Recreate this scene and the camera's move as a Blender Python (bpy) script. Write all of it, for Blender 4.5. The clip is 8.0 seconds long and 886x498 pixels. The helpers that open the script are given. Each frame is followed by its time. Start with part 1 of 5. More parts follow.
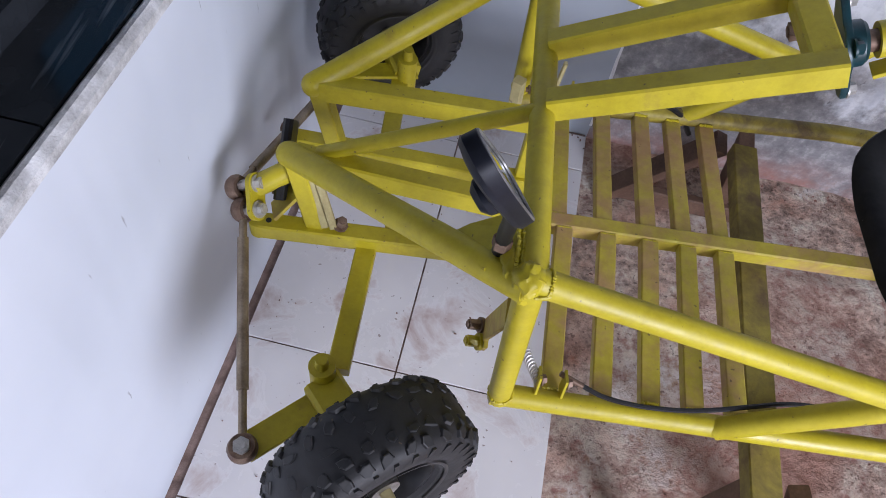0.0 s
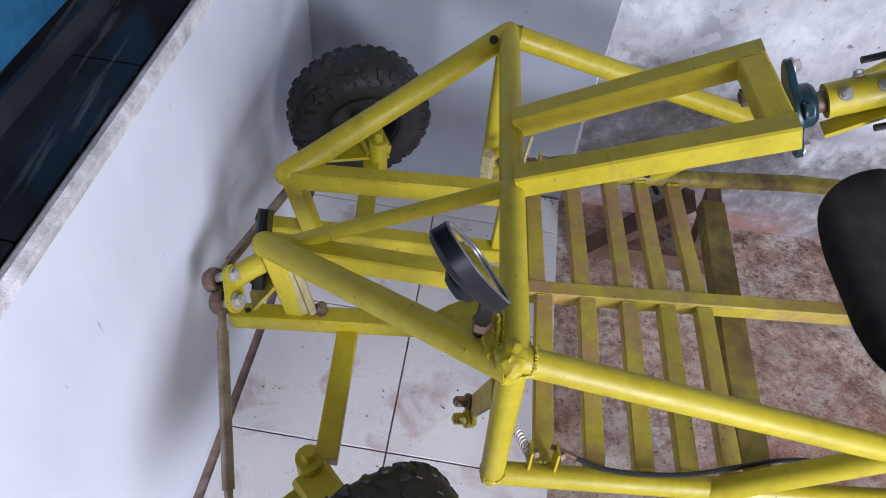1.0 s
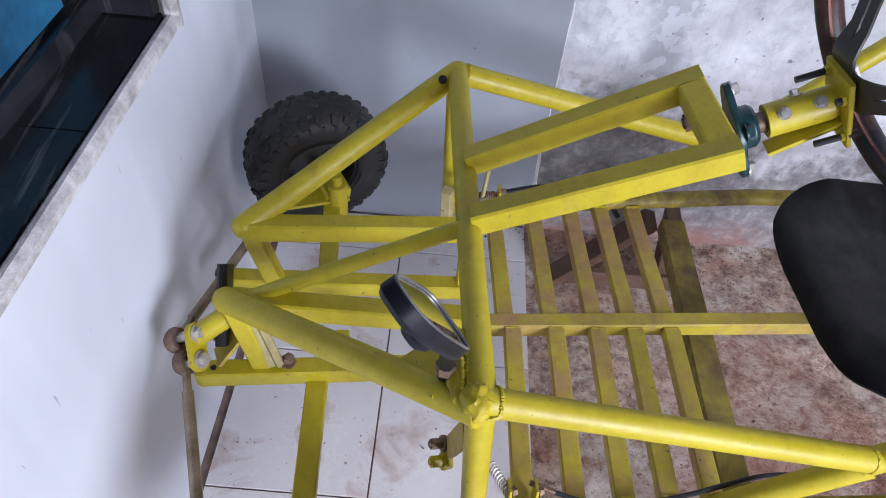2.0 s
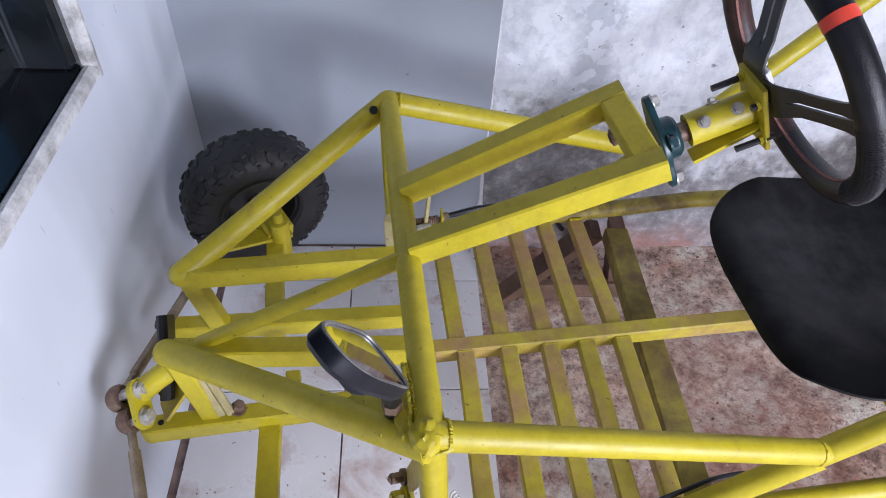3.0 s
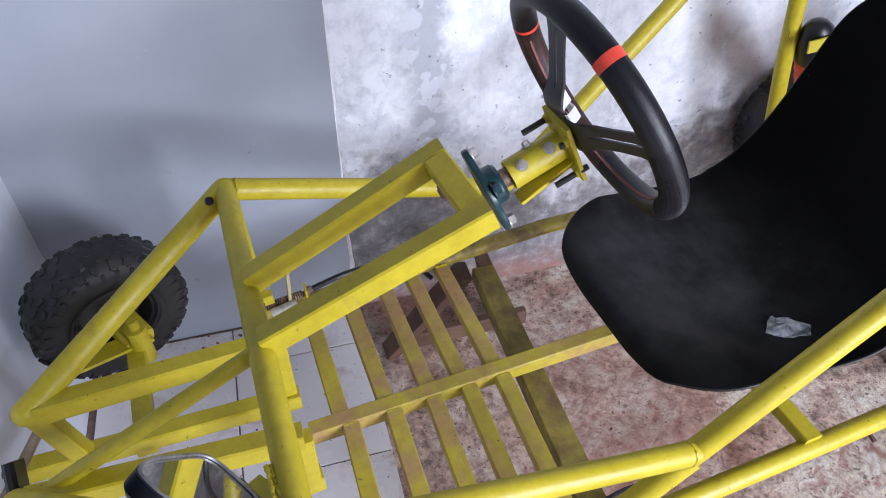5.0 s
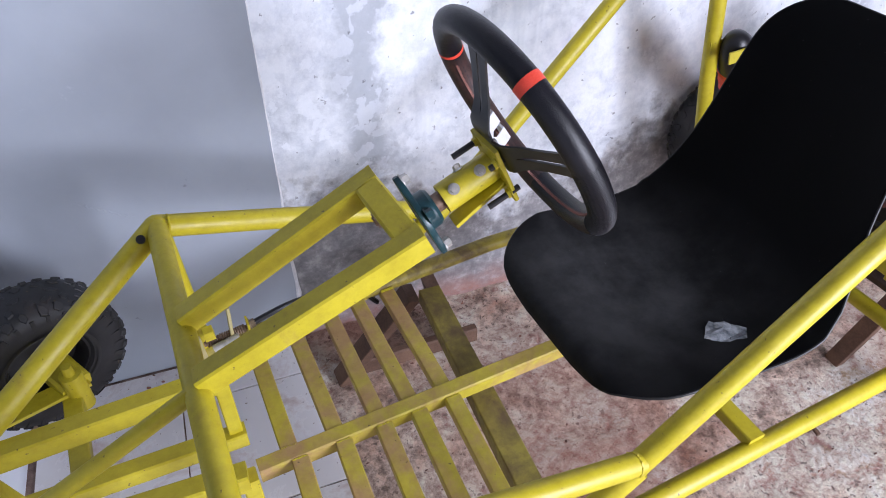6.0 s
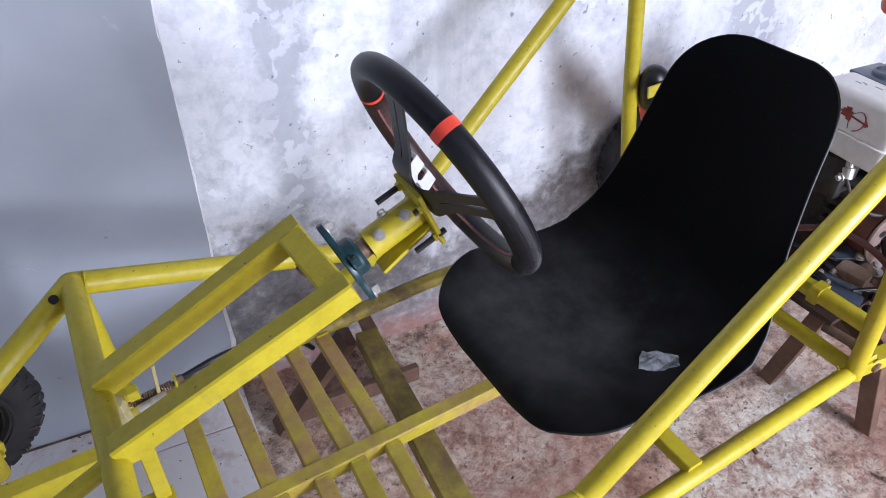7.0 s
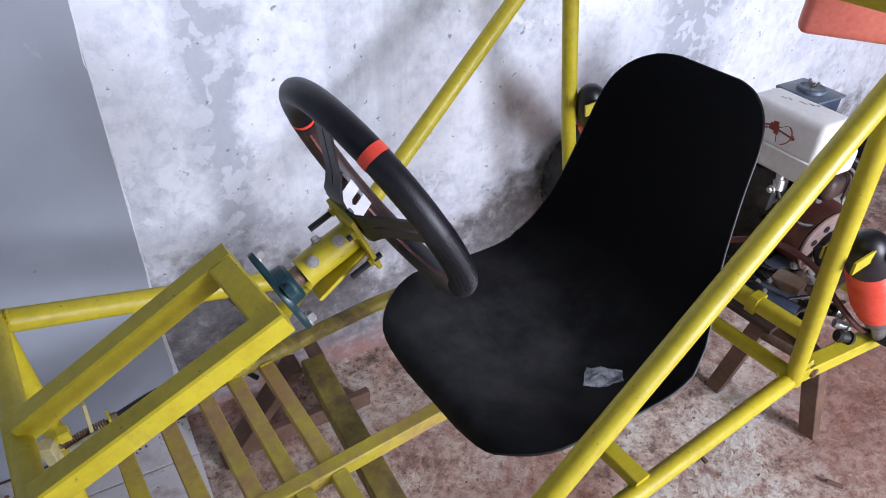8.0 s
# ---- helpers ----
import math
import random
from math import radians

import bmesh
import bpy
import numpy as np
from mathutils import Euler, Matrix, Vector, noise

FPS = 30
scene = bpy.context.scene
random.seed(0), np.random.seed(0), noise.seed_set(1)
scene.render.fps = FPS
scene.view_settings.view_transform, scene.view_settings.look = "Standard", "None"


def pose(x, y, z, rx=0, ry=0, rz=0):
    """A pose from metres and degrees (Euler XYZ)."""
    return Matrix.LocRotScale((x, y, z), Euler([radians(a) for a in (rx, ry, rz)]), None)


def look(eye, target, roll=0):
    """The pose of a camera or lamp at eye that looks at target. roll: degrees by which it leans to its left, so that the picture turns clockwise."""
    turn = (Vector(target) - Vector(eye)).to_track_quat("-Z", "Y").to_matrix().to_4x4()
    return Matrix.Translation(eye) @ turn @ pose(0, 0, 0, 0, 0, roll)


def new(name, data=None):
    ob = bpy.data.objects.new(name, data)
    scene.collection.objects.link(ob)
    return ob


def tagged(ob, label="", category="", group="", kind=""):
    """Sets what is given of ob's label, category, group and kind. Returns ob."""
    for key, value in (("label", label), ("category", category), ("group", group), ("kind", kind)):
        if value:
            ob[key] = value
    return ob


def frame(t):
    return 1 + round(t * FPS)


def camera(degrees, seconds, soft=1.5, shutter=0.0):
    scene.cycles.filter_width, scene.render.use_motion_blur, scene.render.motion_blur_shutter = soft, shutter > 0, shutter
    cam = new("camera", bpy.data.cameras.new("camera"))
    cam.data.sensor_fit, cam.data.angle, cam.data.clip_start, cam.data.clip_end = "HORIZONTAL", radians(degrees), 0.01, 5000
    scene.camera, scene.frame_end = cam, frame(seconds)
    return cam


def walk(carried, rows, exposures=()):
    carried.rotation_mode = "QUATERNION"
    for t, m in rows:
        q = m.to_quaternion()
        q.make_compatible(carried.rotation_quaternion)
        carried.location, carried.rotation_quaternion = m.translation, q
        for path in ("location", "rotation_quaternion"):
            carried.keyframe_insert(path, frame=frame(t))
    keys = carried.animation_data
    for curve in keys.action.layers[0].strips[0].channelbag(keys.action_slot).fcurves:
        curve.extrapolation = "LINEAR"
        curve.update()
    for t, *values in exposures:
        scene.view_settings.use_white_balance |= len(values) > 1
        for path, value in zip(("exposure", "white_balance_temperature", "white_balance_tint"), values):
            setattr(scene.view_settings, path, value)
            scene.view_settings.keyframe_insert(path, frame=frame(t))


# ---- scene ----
U = 0.8333  # metres in one unit of the plan
cam = camera(66.43, 8.0, soft=0.95)
ROWS = [
    (0.0, 0.4076, -0.9042, 1.5680, 33.71, -6.27, 6.37),
    (0.5, 0.4092, -0.8985, 1.5868, 37.02, -5.36, 4.54),
    (1.0, 0.4108, -0.8818, 1.5919, 39.31, -5.06, 2.25),
    (1.5, 0.4204, -0.8720, 1.6001, 40.88, -4.39, 0.14),
    (3.0, 0.4752, -0.8461, 1.6198, 43.87, -2.79, -8.12),
    (3.5, 0.4940, -0.8388, 1.6284, 44.55, -2.23, -11.37),
    (4.0, 0.5231, -0.8282, 1.6347, 45.17, -1.81, -15.47),
    (4.5, 0.5528, -0.8314, 1.6486, 46.57, -1.21, -18.80),
    (6.0, 0.6132, -0.8388, 1.6702, 49.04, -0.61, -26.35),
    (6.5, 0.6339, -0.8367, 1.6756, 50.25, -1.28, -28.88),
    (7.0, 0.6545, -0.8314, 1.6806, 51.72, -1.45, -31.48),
    (7.5, 0.6730, -0.8401, 1.6888, 52.77, -2.07, -33.92),
    (8.0, 0.6939, -0.8405, 1.6831, 53.37, -2.10, -35.39),
]
walk(cam, [(t, pose(U * x, U * y, U * z, rx, ry, rz)) for t, x, y, z, rx, ry, rz in ROWS],
     exposures=[(0.0, -0.10), (1.0, 0.02), (2.0, 0.11), (3.0, 0.17), (4.5, 0.22), (6.0, 0.28), (6.8, 0.23), (8.0, 0.02)])

# ---- light ----
world = bpy.data.worlds.new("sky")
scene.world = world
world.use_nodes = True
nt = world.node_tree
sky = nt.nodes.new("ShaderNodeTexSky")
sky.sky_type, sky.sun_disc = "NISHITA", False
sky.sun_elevation, sky.sun_rotation = radians(50), radians(200)
nt.links.new(sky.outputs["Color"], nt.nodes["Background"].inputs["Color"])
nt.nodes["Background"].inputs["Strength"].default_value = 0.06
ROOM_TURN = -5.63
ROOM = pose(0, 0, 0, 0, 0, ROOM_TURN)


def area_lamp(name, m, sx, sy, power, colour):
    lamp = bpy.data.lights.new(name, "AREA")
    lamp.shape, lamp.size, lamp.size_y, lamp.energy, lamp.color = "RECTANGLE", sx, sy, power, colour
    ob = new(name, lamp)
    ob.matrix_world = m
    return ob


# daylight through the open garage front
area_lamp("garage_opening_daylight", ROOM @ look((U * 2.80, U * -3.04, U * 1.40), (U * 0.8, 0.0, U * 0.6)), 1.20, 1.20, 140, (0.920, 0.950, 1.15))
# a broad, higher lamp added in the same unseen opening to fill the shade
area_lamp("opening_fill_lamp", ROOM @ look((U * 2.55, U * -2.90, U * 2.45), (U * 0.9, 0.0, U * 0.5)), 1.60, 0.80, 24, (0.93, 0.96, 1.14))

# ---- materials ----


def tex(mat, kind, scale, coord="Object", **kw):
    nodes, links = mat.node_tree.nodes, mat.node_tree.links
    n = nodes.new(kind)
    c = nodes.get("coord") or nodes.new("ShaderNodeTexCoord")
    c.name = "coord"
    links.new(c.outputs[coord], n.inputs["Vector"])
    n.inputs["Scale"].default_value = scale
    for k, v in kw.items():
        n.inputs[k.replace("_", " ")].default_value = v
    return n


def ramp(mat, source, stops):
    n = mat.node_tree.nodes.new("ShaderNodeValToRGB")
    while len(n.color_ramp.elements) < len(stops):
        n.color_ramp.elements.new(0.5)
    for e, (p, c) in zip(n.color_ramp.elements, stops):
        e.position = p
        e.color = (*c, 1) if not isinstance(c, (int, float)) else (c, c, c, 1)
    mat.node_tree.links.new(source, n.inputs["Fac"])
    return n.outputs["Color"]


def mix(mat, fac, a, b, mode="MIX"):
    n = mat.node_tree.nodes.new("ShaderNodeMix")
    n.data_type, n.blend_type = "RGBA", mode
    for s, v in ((n.inputs[0], fac), (n.inputs[6], a), (n.inputs[7], b)):
        if isinstance(v, bpy.types.NodeSocket):
            mat.node_tree.links.new(v, s)
        else:
            s.default_value = v if isinstance(v, (int, float)) else (*v, 1)
    return n.outputs[2]


def material(name, colour=(0.5, 0.5, 0.5), rough=0.5, metal=0.0):
    mat = bpy.data.materials.new(name)
    mat.use_nodes = True
    b = mat.node_tree.nodes["Principled BSDF"]
    b.inputs["Base Color"].default_value = (*colour, 1)
    b.inputs["Roughness"].default_value = rough
    b.inputs["Metallic"].default_value = metal
    return mat


def drive(mat, socket, source):
    mat.node_tree.links.new(source, mat.node_tree.nodes["Principled BSDF"].inputs[socket])


def bump(mat, source, strength, distance):
    n = mat.node_tree.nodes.new("ShaderNodeBump")
    n.inputs["Strength"].default_value, n.inputs["Distance"].default_value = strength, distance
    mat.node_tree.links.new(source, n.inputs["Height"])
    mat.node_tree.links.new(n.outputs["Normal"], mat.node_tree.nodes["Principled BSDF"].inputs["Normal"])


def mottled(name, dark, light, scale, rough=0.6, metal=0.0, relief=0.0, detail=6.0, spec=0.5):
    """A surface whose colour wanders between two tones, with a fine grain over it."""
    m = material(name, light, rough, metal)
    m.node_tree.nodes["Principled BSDF"].inputs["Specular IOR Level"].default_value = spec
    n = tex(m, "ShaderNodeTexNoise", scale, Detail=detail, Roughness=0.6)
    col = ramp(m, n.outputs["Fac"], [(0.32, dark), (0.68, light)])
    g = tex(m, "ShaderNodeTexNoise", scale * 14, Detail=3.0)
    col = mix(m, 0.25, col, ramp(m, g.outputs["Fac"], [(0.3, 0.25), (0.7, 0.95)]), "SOFT_LIGHT")
    drive(m, "Base Color", col)
    if relief:
        bump(m, g.outputs["Fac"], 0.5, relief)
    return m


def painted(name, dark, light, stain, amount, rough=0.36, scale=7.0, spec=0.5):
    """Brushed paint over steel: uneven tone, broad muddy stains, thin drag marks and small chips."""
    m = material(name, light, rough)
    nodes, links = m.node_tree.nodes, m.node_tree.links
    nodes["Principled BSDF"].inputs["Specular IOR Level"].default_value = spec
    n = tex(m, "ShaderNodeTexNoise", scale, Detail=5.0, Roughness=0.6)
    col = ramp(m, n.outputs["Fac"], [(0.3, dark), (0.7, light)])
    s = tex(m, "ShaderNodeTexNoise", 11.0, Detail=9.0, Roughness=0.68, Distortion=0.4)
    col = mix(m, ramp(m, s.outputs["Fac"], [(0.62 - amount, 0.0), (0.84 - amount, 0.85)]), col, stain)
    f = tex(m, "ShaderNodeTexNoise", 46.0, Detail=6.0, Roughness=0.7)
    col = mix(m, 0.30, col, ramp(m, f.outputs["Fac"], [(0.34, 0.20), (0.62, 0.72)]), "SOFT_LIGHT")
    k = tex(m, "ShaderNodeTexNoise", 95.0, Detail=2.0)
    col = mix(m, ramp(m, k.outputs["Fac"], [(0.71, 0.0), (0.76, 0.75)]), col, (0.09, 0.06, 0.03))
    drive(m, "Base Color", col)
    r = ramp(m, s.outputs["Fac"], [(0.4, rough), (0.75, min(rough + 0.30, 0.9))])
    drive(m, "Roughness", r)
    w = tex(m, "ShaderNodeTexNoise", 130.0, Detail=3.0)
    bump(m, w.outputs["Fac"], 0.30, 0.0010)
    return m


yellow = painted("yellow_paint", (0.41, 0.335, 0.012), (0.49, 0.402, 0.020), (0.27, 0.17, 0.05), 0.00, 0.37)
yellow_muddy = painted("muddy_yellow_paint", (0.37, 0.30, 0.022), (0.46, 0.377, 0.030), (0.35, 0.20, 0.105), 0.195, 0.55)
yellow_caked = painted("caked_yellow_paint", (0.37, 0.30, 0.03), (0.46, 0.375, 0.035), (0.35, 0.20, 0.105), 0.255, 0.62)
yellow_rusty = painted("rust_stained_paint", (0.27, 0.21, 0.02), (0.36, 0.29, 0.03), (0.075, 0.042, 0.025), 0.20, 0.5)
yellow_pale = painted("pale_overspray", (0.34, 0.29, 0.13), (0.44, 0.38, 0.19), (0.2, 0.13, 0.06), 0.10, 0.6)
tyre_rubber = painted("tyre_rubber", (0.008, 0.008, 0.009), (0.016, 0.0155, 0.0165), (0.055, 0.042, 0.036), 0.02, 0.48, 11.0)
rim_black = mottled("black_rim_enamel", (0.006, 0.006, 0.007), (0.014, 0.013, 0.012), 30, 0.4)


def seat_shell_plastic():
    """Black moulded plastic, the pan's lit haze painted in as grey, with pale dusty specks."""
    m = material("black_seat_plastic", (0.0028, 0.0028, 0.0033), 0.5)
    m.node_tree.nodes["Principled BSDF"].inputs["Specular IOR Level"].default_value = 0.06
    nodes, links = m.node_tree.nodes, m.node_tree.links
    n = tex(m, "ShaderNodeTexNoise", 7.0, Detail=7.0, Roughness=0.65)
    mp = nodes.new("ShaderNodeMapping")
    mp.vector_type = "TEXTURE"
    mp.inputs["Location"].default_value = (1.25, 0.0, 0.47)
    mp.inputs["Scale"].default_value = (0.36, 0.36, 0.22)
    links.new(nodes["coord"].outputs["Object"], mp.inputs["Vector"])
    g = nodes.new("ShaderNodeTexGradient")
    g.gradient_type = "SPHERICAL"
    links.new(mp.outputs["Vector"], g.inputs["Vector"])
    pan_haze = mix(m, 1.0, ramp(m, g.outputs["Fac"], [(0.05, 0.0), (0.7, 1.0)]), ramp(m, n.outputs["Fac"], [(0.36, 0.25), (0.64, 1.0)]), "MULTIPLY")
    col = mix(m, pan_haze, (0.0028, 0.0028, 0.0033), (0.040, 0.040, 0.042))
    k = tex(m, "ShaderNodeTexNoise", 140.0, Detail=2.0)
    col = mix(m, ramp(m, k.outputs["Fac"], [(0.76, 0.0), (0.79, 0.5)]), col, (0.10, 0.10, 0.10))
    drive(m, "Base Color", col)
    w = tex(m, "ShaderNodeTexNoise", 260.0, Detail=2.0)
    bump(m, w.outputs["Fac"], 0.15, 0.0005)
    return m


seat_plastic = seat_shell_plastic()
rim_plastic = mottled("lit_edge_plastic", (0.006, 0.006, 0.007), (0.014, 0.014, 0.015), 20, 0.48, spec=0.35)
black_plastic = mottled("black_plastic", (0.006, 0.006, 0.008), (0.013, 0.013, 0.016), 20, 0.40, spec=0.4)
mirror_shell = mottled("dark_mirror_shell", (0.004, 0.005, 0.009), (0.012, 0.014, 0.022), 16, 0.5, spec=0.25)
grip_leather = mottled("black_grip_leather", (0.003, 0.003, 0.005), (0.007, 0.007, 0.011), 42, 0.42, relief=0.0009, spec=0.36)
steel = mottled("worn_steel", (0.22, 0.2, 0.17), (0.5, 0.47, 0.43), 40, 0.38, 0.9)
bolt_steel = mottled("bolt_steel", (0.34, 0.33, 0.31), (0.62, 0.60, 0.57), 60, 0.42, 0.6)
rusty = mottled("rusty_steel", (0.10, 0.055, 0.038), (0.26, 0.18, 0.13), 35, 0.55, 0.5)
brass_dull = mottled("dull_bronze_rod", (0.20, 0.15, 0.10), (0.36, 0.29, 0.21), 25, 0.42, 0.7)
wood = mottled("brown_timber", (0.07, 0.035, 0.022), (0.16, 0.09, 0.058), 12, 0.75, relief=0.0008)
wood_sprayed = painted("oversprayed_timber", (0.19, 0.145, 0.03), (0.32, 0.265, 0.045), (0.11, 0.068, 0.040), 0.22, 0.75)
green_iron = mottled("dark_green_iron", (0.004, 0.022, 0.028), (0.010, 0.048, 0.058), 30, 0.38)
tank_white = mottled("white_tank_paint", (0.74, 0.73, 0.69), (0.84, 0.83, 0.8), 6, 0.3)
red_rubber = mottled("red_rubber", (0.6, 0.05, 0.025), (0.72, 0.085, 0.045), 20, 0.42)
red_leather = mottled("red_band_leather", (0.62, 0.05, 0.03), (0.75, 0.07, 0.04), 50, 0.45)
red_vinyl = mottled("faded_red_vinyl", (0.55, 0.13, 0.09), (0.66, 0.18, 0.12), 9, 0.5)
drum_red = mottled("brown_red_drum", (0.11, 0.037, 0.027), (0.19, 0.068, 0.048), 25, 0.5, 0.3)
plate_pink = mottled("drilled_plate", (0.22, 0.15, 0.13), (0.36, 0.27, 0.24), 30, 0.45, 0.4)
alloy = mottled("cast_alloy", (0.14, 0.14, 0.14), (0.34, 0.34, 0.34), 30, 0.5, 0.8)
# two low-toned mottled metals for the engine and its plates
dark_metal = mottled("dark_engine_metal", (0.012, 0.011, 0.010), (0.06, 0.055, 0.05), 28, 0.55, 0.4, 0.0012)
dark_brown_metal = mottled("dark_brown_engine_metal", (0.022, 0.013, 0.010), (0.075, 0.045, 0.035), 28, 0.5, 0.3, 0.0012)
plate_pale = mottled("pale_zinc_plate", (0.34, 0.32, 0.30), (0.62, 0.59, 0.56), 40, 0.42, 0.3, 0.0006)
cleaner_grey = mottled("blue_grey_cover", (0.06, 0.08, 0.11), (0.13, 0.16, 0.20), 20, 0.30)
hose_brown = mottled("brown_rubber_hose", (0.06, 0.016, 0.014), (0.11, 0.030, 0.026), 30, 0.5)
decal_red = mottled("decal_red", (0.20, 0.028, 0.018), (0.30, 0.05, 0.03), 40, 0.4)
blue_black = mottled("blue_black_casing", (0.02, 0.03, 0.05), (0.05, 0.07, 0.11), 20, 0.35)
lit_spoke_tone = mottled("pale_spoke_as_lit", (0.58, 0.58, 0.60), (0.74, 0.74, 0.77), 30, 0.4)
grip_brown = mottled("brown_punched_leather", (0.010, 0.004, 0.004), (0.050, 0.018, 0.015), 45, 0.5, relief=0.0012)
spoke_black = mottled("black_spoke_enamel", (0.006, 0.006, 0.007), (0.012, 0.012, 0.013), 40, 0.32, spec=0.6)
foil = mottled("crumpled_clear_film", (0.05, 0.06, 0.075), (0.42, 0.44, 0.47), 60, 0.15, 0.3)


def sill_glaze():
    m = material("black_sill_tile", (0.012, 0.014, 0.016), 0.2)
    nodes, links = m.node_tree.nodes, m.node_tree.links
    n = tex(m, "ShaderNodeTexNoise", 9.0, Detail=4.0)
    col = ramp(m, n.outputs["Fac"], [(0.35, (0.010, 0.012, 0.014)), (0.7, (0.026, 0.029, 0.034))])
    mp = nodes.new("ShaderNodeMapping")
    mp.inputs["Scale"].default_value = (60, 3.0, 3.0)
    links.new(nodes["coord"].outputs["Object"], mp.inputs["Vector"])
    k = nodes.new("ShaderNodeTexNoise")
    k.inputs["Scale"].default_value, k.inputs["Detail"].default_value = 1.0, 4.0
    links.new(mp.outputs["Vector"], k.inputs["Vector"])
    col = mix(m, ramp(m, k.outputs["Fac"], [(0.60, 0.0), (0.70, 0.5)]), col, (0.20, 0.21, 0.23))
    drive(m, "Base Color", col)
    return m


sill_black = sill_glaze()
mirror_glass = material("mirror_glass", (0.82, 0.84, 0.83), 0.02, 1.0)
reflection_blue = mottled("window_reflection_blue", (0.006, 0.045, 0.10), (0.025, 0.16, 0.30), 5, 0.4)
pale_wood = mottled("pale_timber", (0.34, 0.24, 0.17), (0.50, 0.38, 0.29), 18, 0.7)
# dark, so that the unseen ceiling throws little light down
unseen_ceiling_dark = mottled("unseen_ceiling_tone", (0.07, 0.06, 0.05), (0.11, 0.10, 0.09), 3, 0.8)


def wall_paint():
    m = material("white_wall_paint", (0.8, 0.8, 0.82), 0.45)
    n = tex(m, "ShaderNodeTexNoise", 2.2, Detail=4.0)
    col = ramp(m, n.outputs["Fac"], [(0.3, (0.60, 0.635, 0.70)), (0.7, (0.70, 0.735, 0.79))])
    s = tex(m, "ShaderNodeTexNoise", 17.0, Detail=5.0, Roughness=0.7, Distortion=1.2)
    col = mix(m, ramp(m, s.outputs["Fac"], [(0.70, 0.0), (0.76, 0.4)]), col, (0.26, 0.25, 0.25))
    # short upright scuffs and rubs
    nodes, links = m.node_tree.nodes, m.node_tree.links
    for size, lo, hi, deep in (((65, 65, 13), 0.735, 0.765, 0.6), ((5, 5, 1.2), 0.60, 0.72, 0.22)):
        mp = nodes.new("ShaderNodeMapping")
        mp.inputs["Scale"].default_value = size
        mp.inputs["Rotation"].default_value = (0.35, 0.0, 0.0)
        links.new(nodes["coord"].outputs["Object"], mp.inputs["Vector"])
        k = nodes.new("ShaderNodeTexNoise")
        k.inputs["Scale"].default_value, k.inputs["Detail"].default_value = 1.0, 3.0
        links.new(mp.outputs["Vector"], k.inputs["Vector"])
        col = mix(m, ramp(m, k.outputs["Fac"], [(lo, 0.0), (hi, deep)]), col, (0.20, 0.20, 0.22))
    drive(m, "Base Color", col)
    mp = nodes.new("ShaderNodeMapping")
    mp.inputs["Scale"].default_value = (7.0, 7.0, 1.3)
    mp.inputs["Rotation"].default_value = (0.35, 0.0, 0.0)
    links.new(nodes["coord"].outputs["Object"], mp.inputs["Vector"])
    w = nodes.new("ShaderNodeTexNoise")
    w.inputs["Scale"].default_value, w.inputs["Detail"].default_value = 1.0, 2.0
    links.new(mp.outputs["Vector"], w.inputs["Vector"])
    bump(m, w.outputs["Fac"], 0.5, 0.018)
    return m


def plaster():
    m = material("grey_plaster", (0.45, 0.47, 0.52), 0.6)
    n = tex(m, "ShaderNodeTexNoise", 1.6, Detail=6.0, Roughness=0.6)
    col = ramp(m, n.outputs["Fac"], [(0.3, (0.285, 0.315, 0.360)), (0.7, (0.385, 0.420, 0.470))])
    s = tex(m, "ShaderNodeTexNoise", 24.0, Detail=4.0, Distortion=0.8)
    col = mix(m, ramp(m, s.outputs["Fac"], [(0.73, 0.0), (0.78, 0.7)]), col, (0.16, 0.15, 0.16))
    h = tex(m, "ShaderNodeTexNoise", 7.0, Detail=8.0, Roughness=0.75, Distortion=0.3)
    col = mix(m, ramp(m, h.outputs["Fac"], [(0.66, 0.0), (0.74, 0.35)]), col, (0.66, 0.67, 0.70))
    drive(m, "Base Color", col)
    bump(m, s.outputs["Fac"], 0.2, 0.002)
    return m


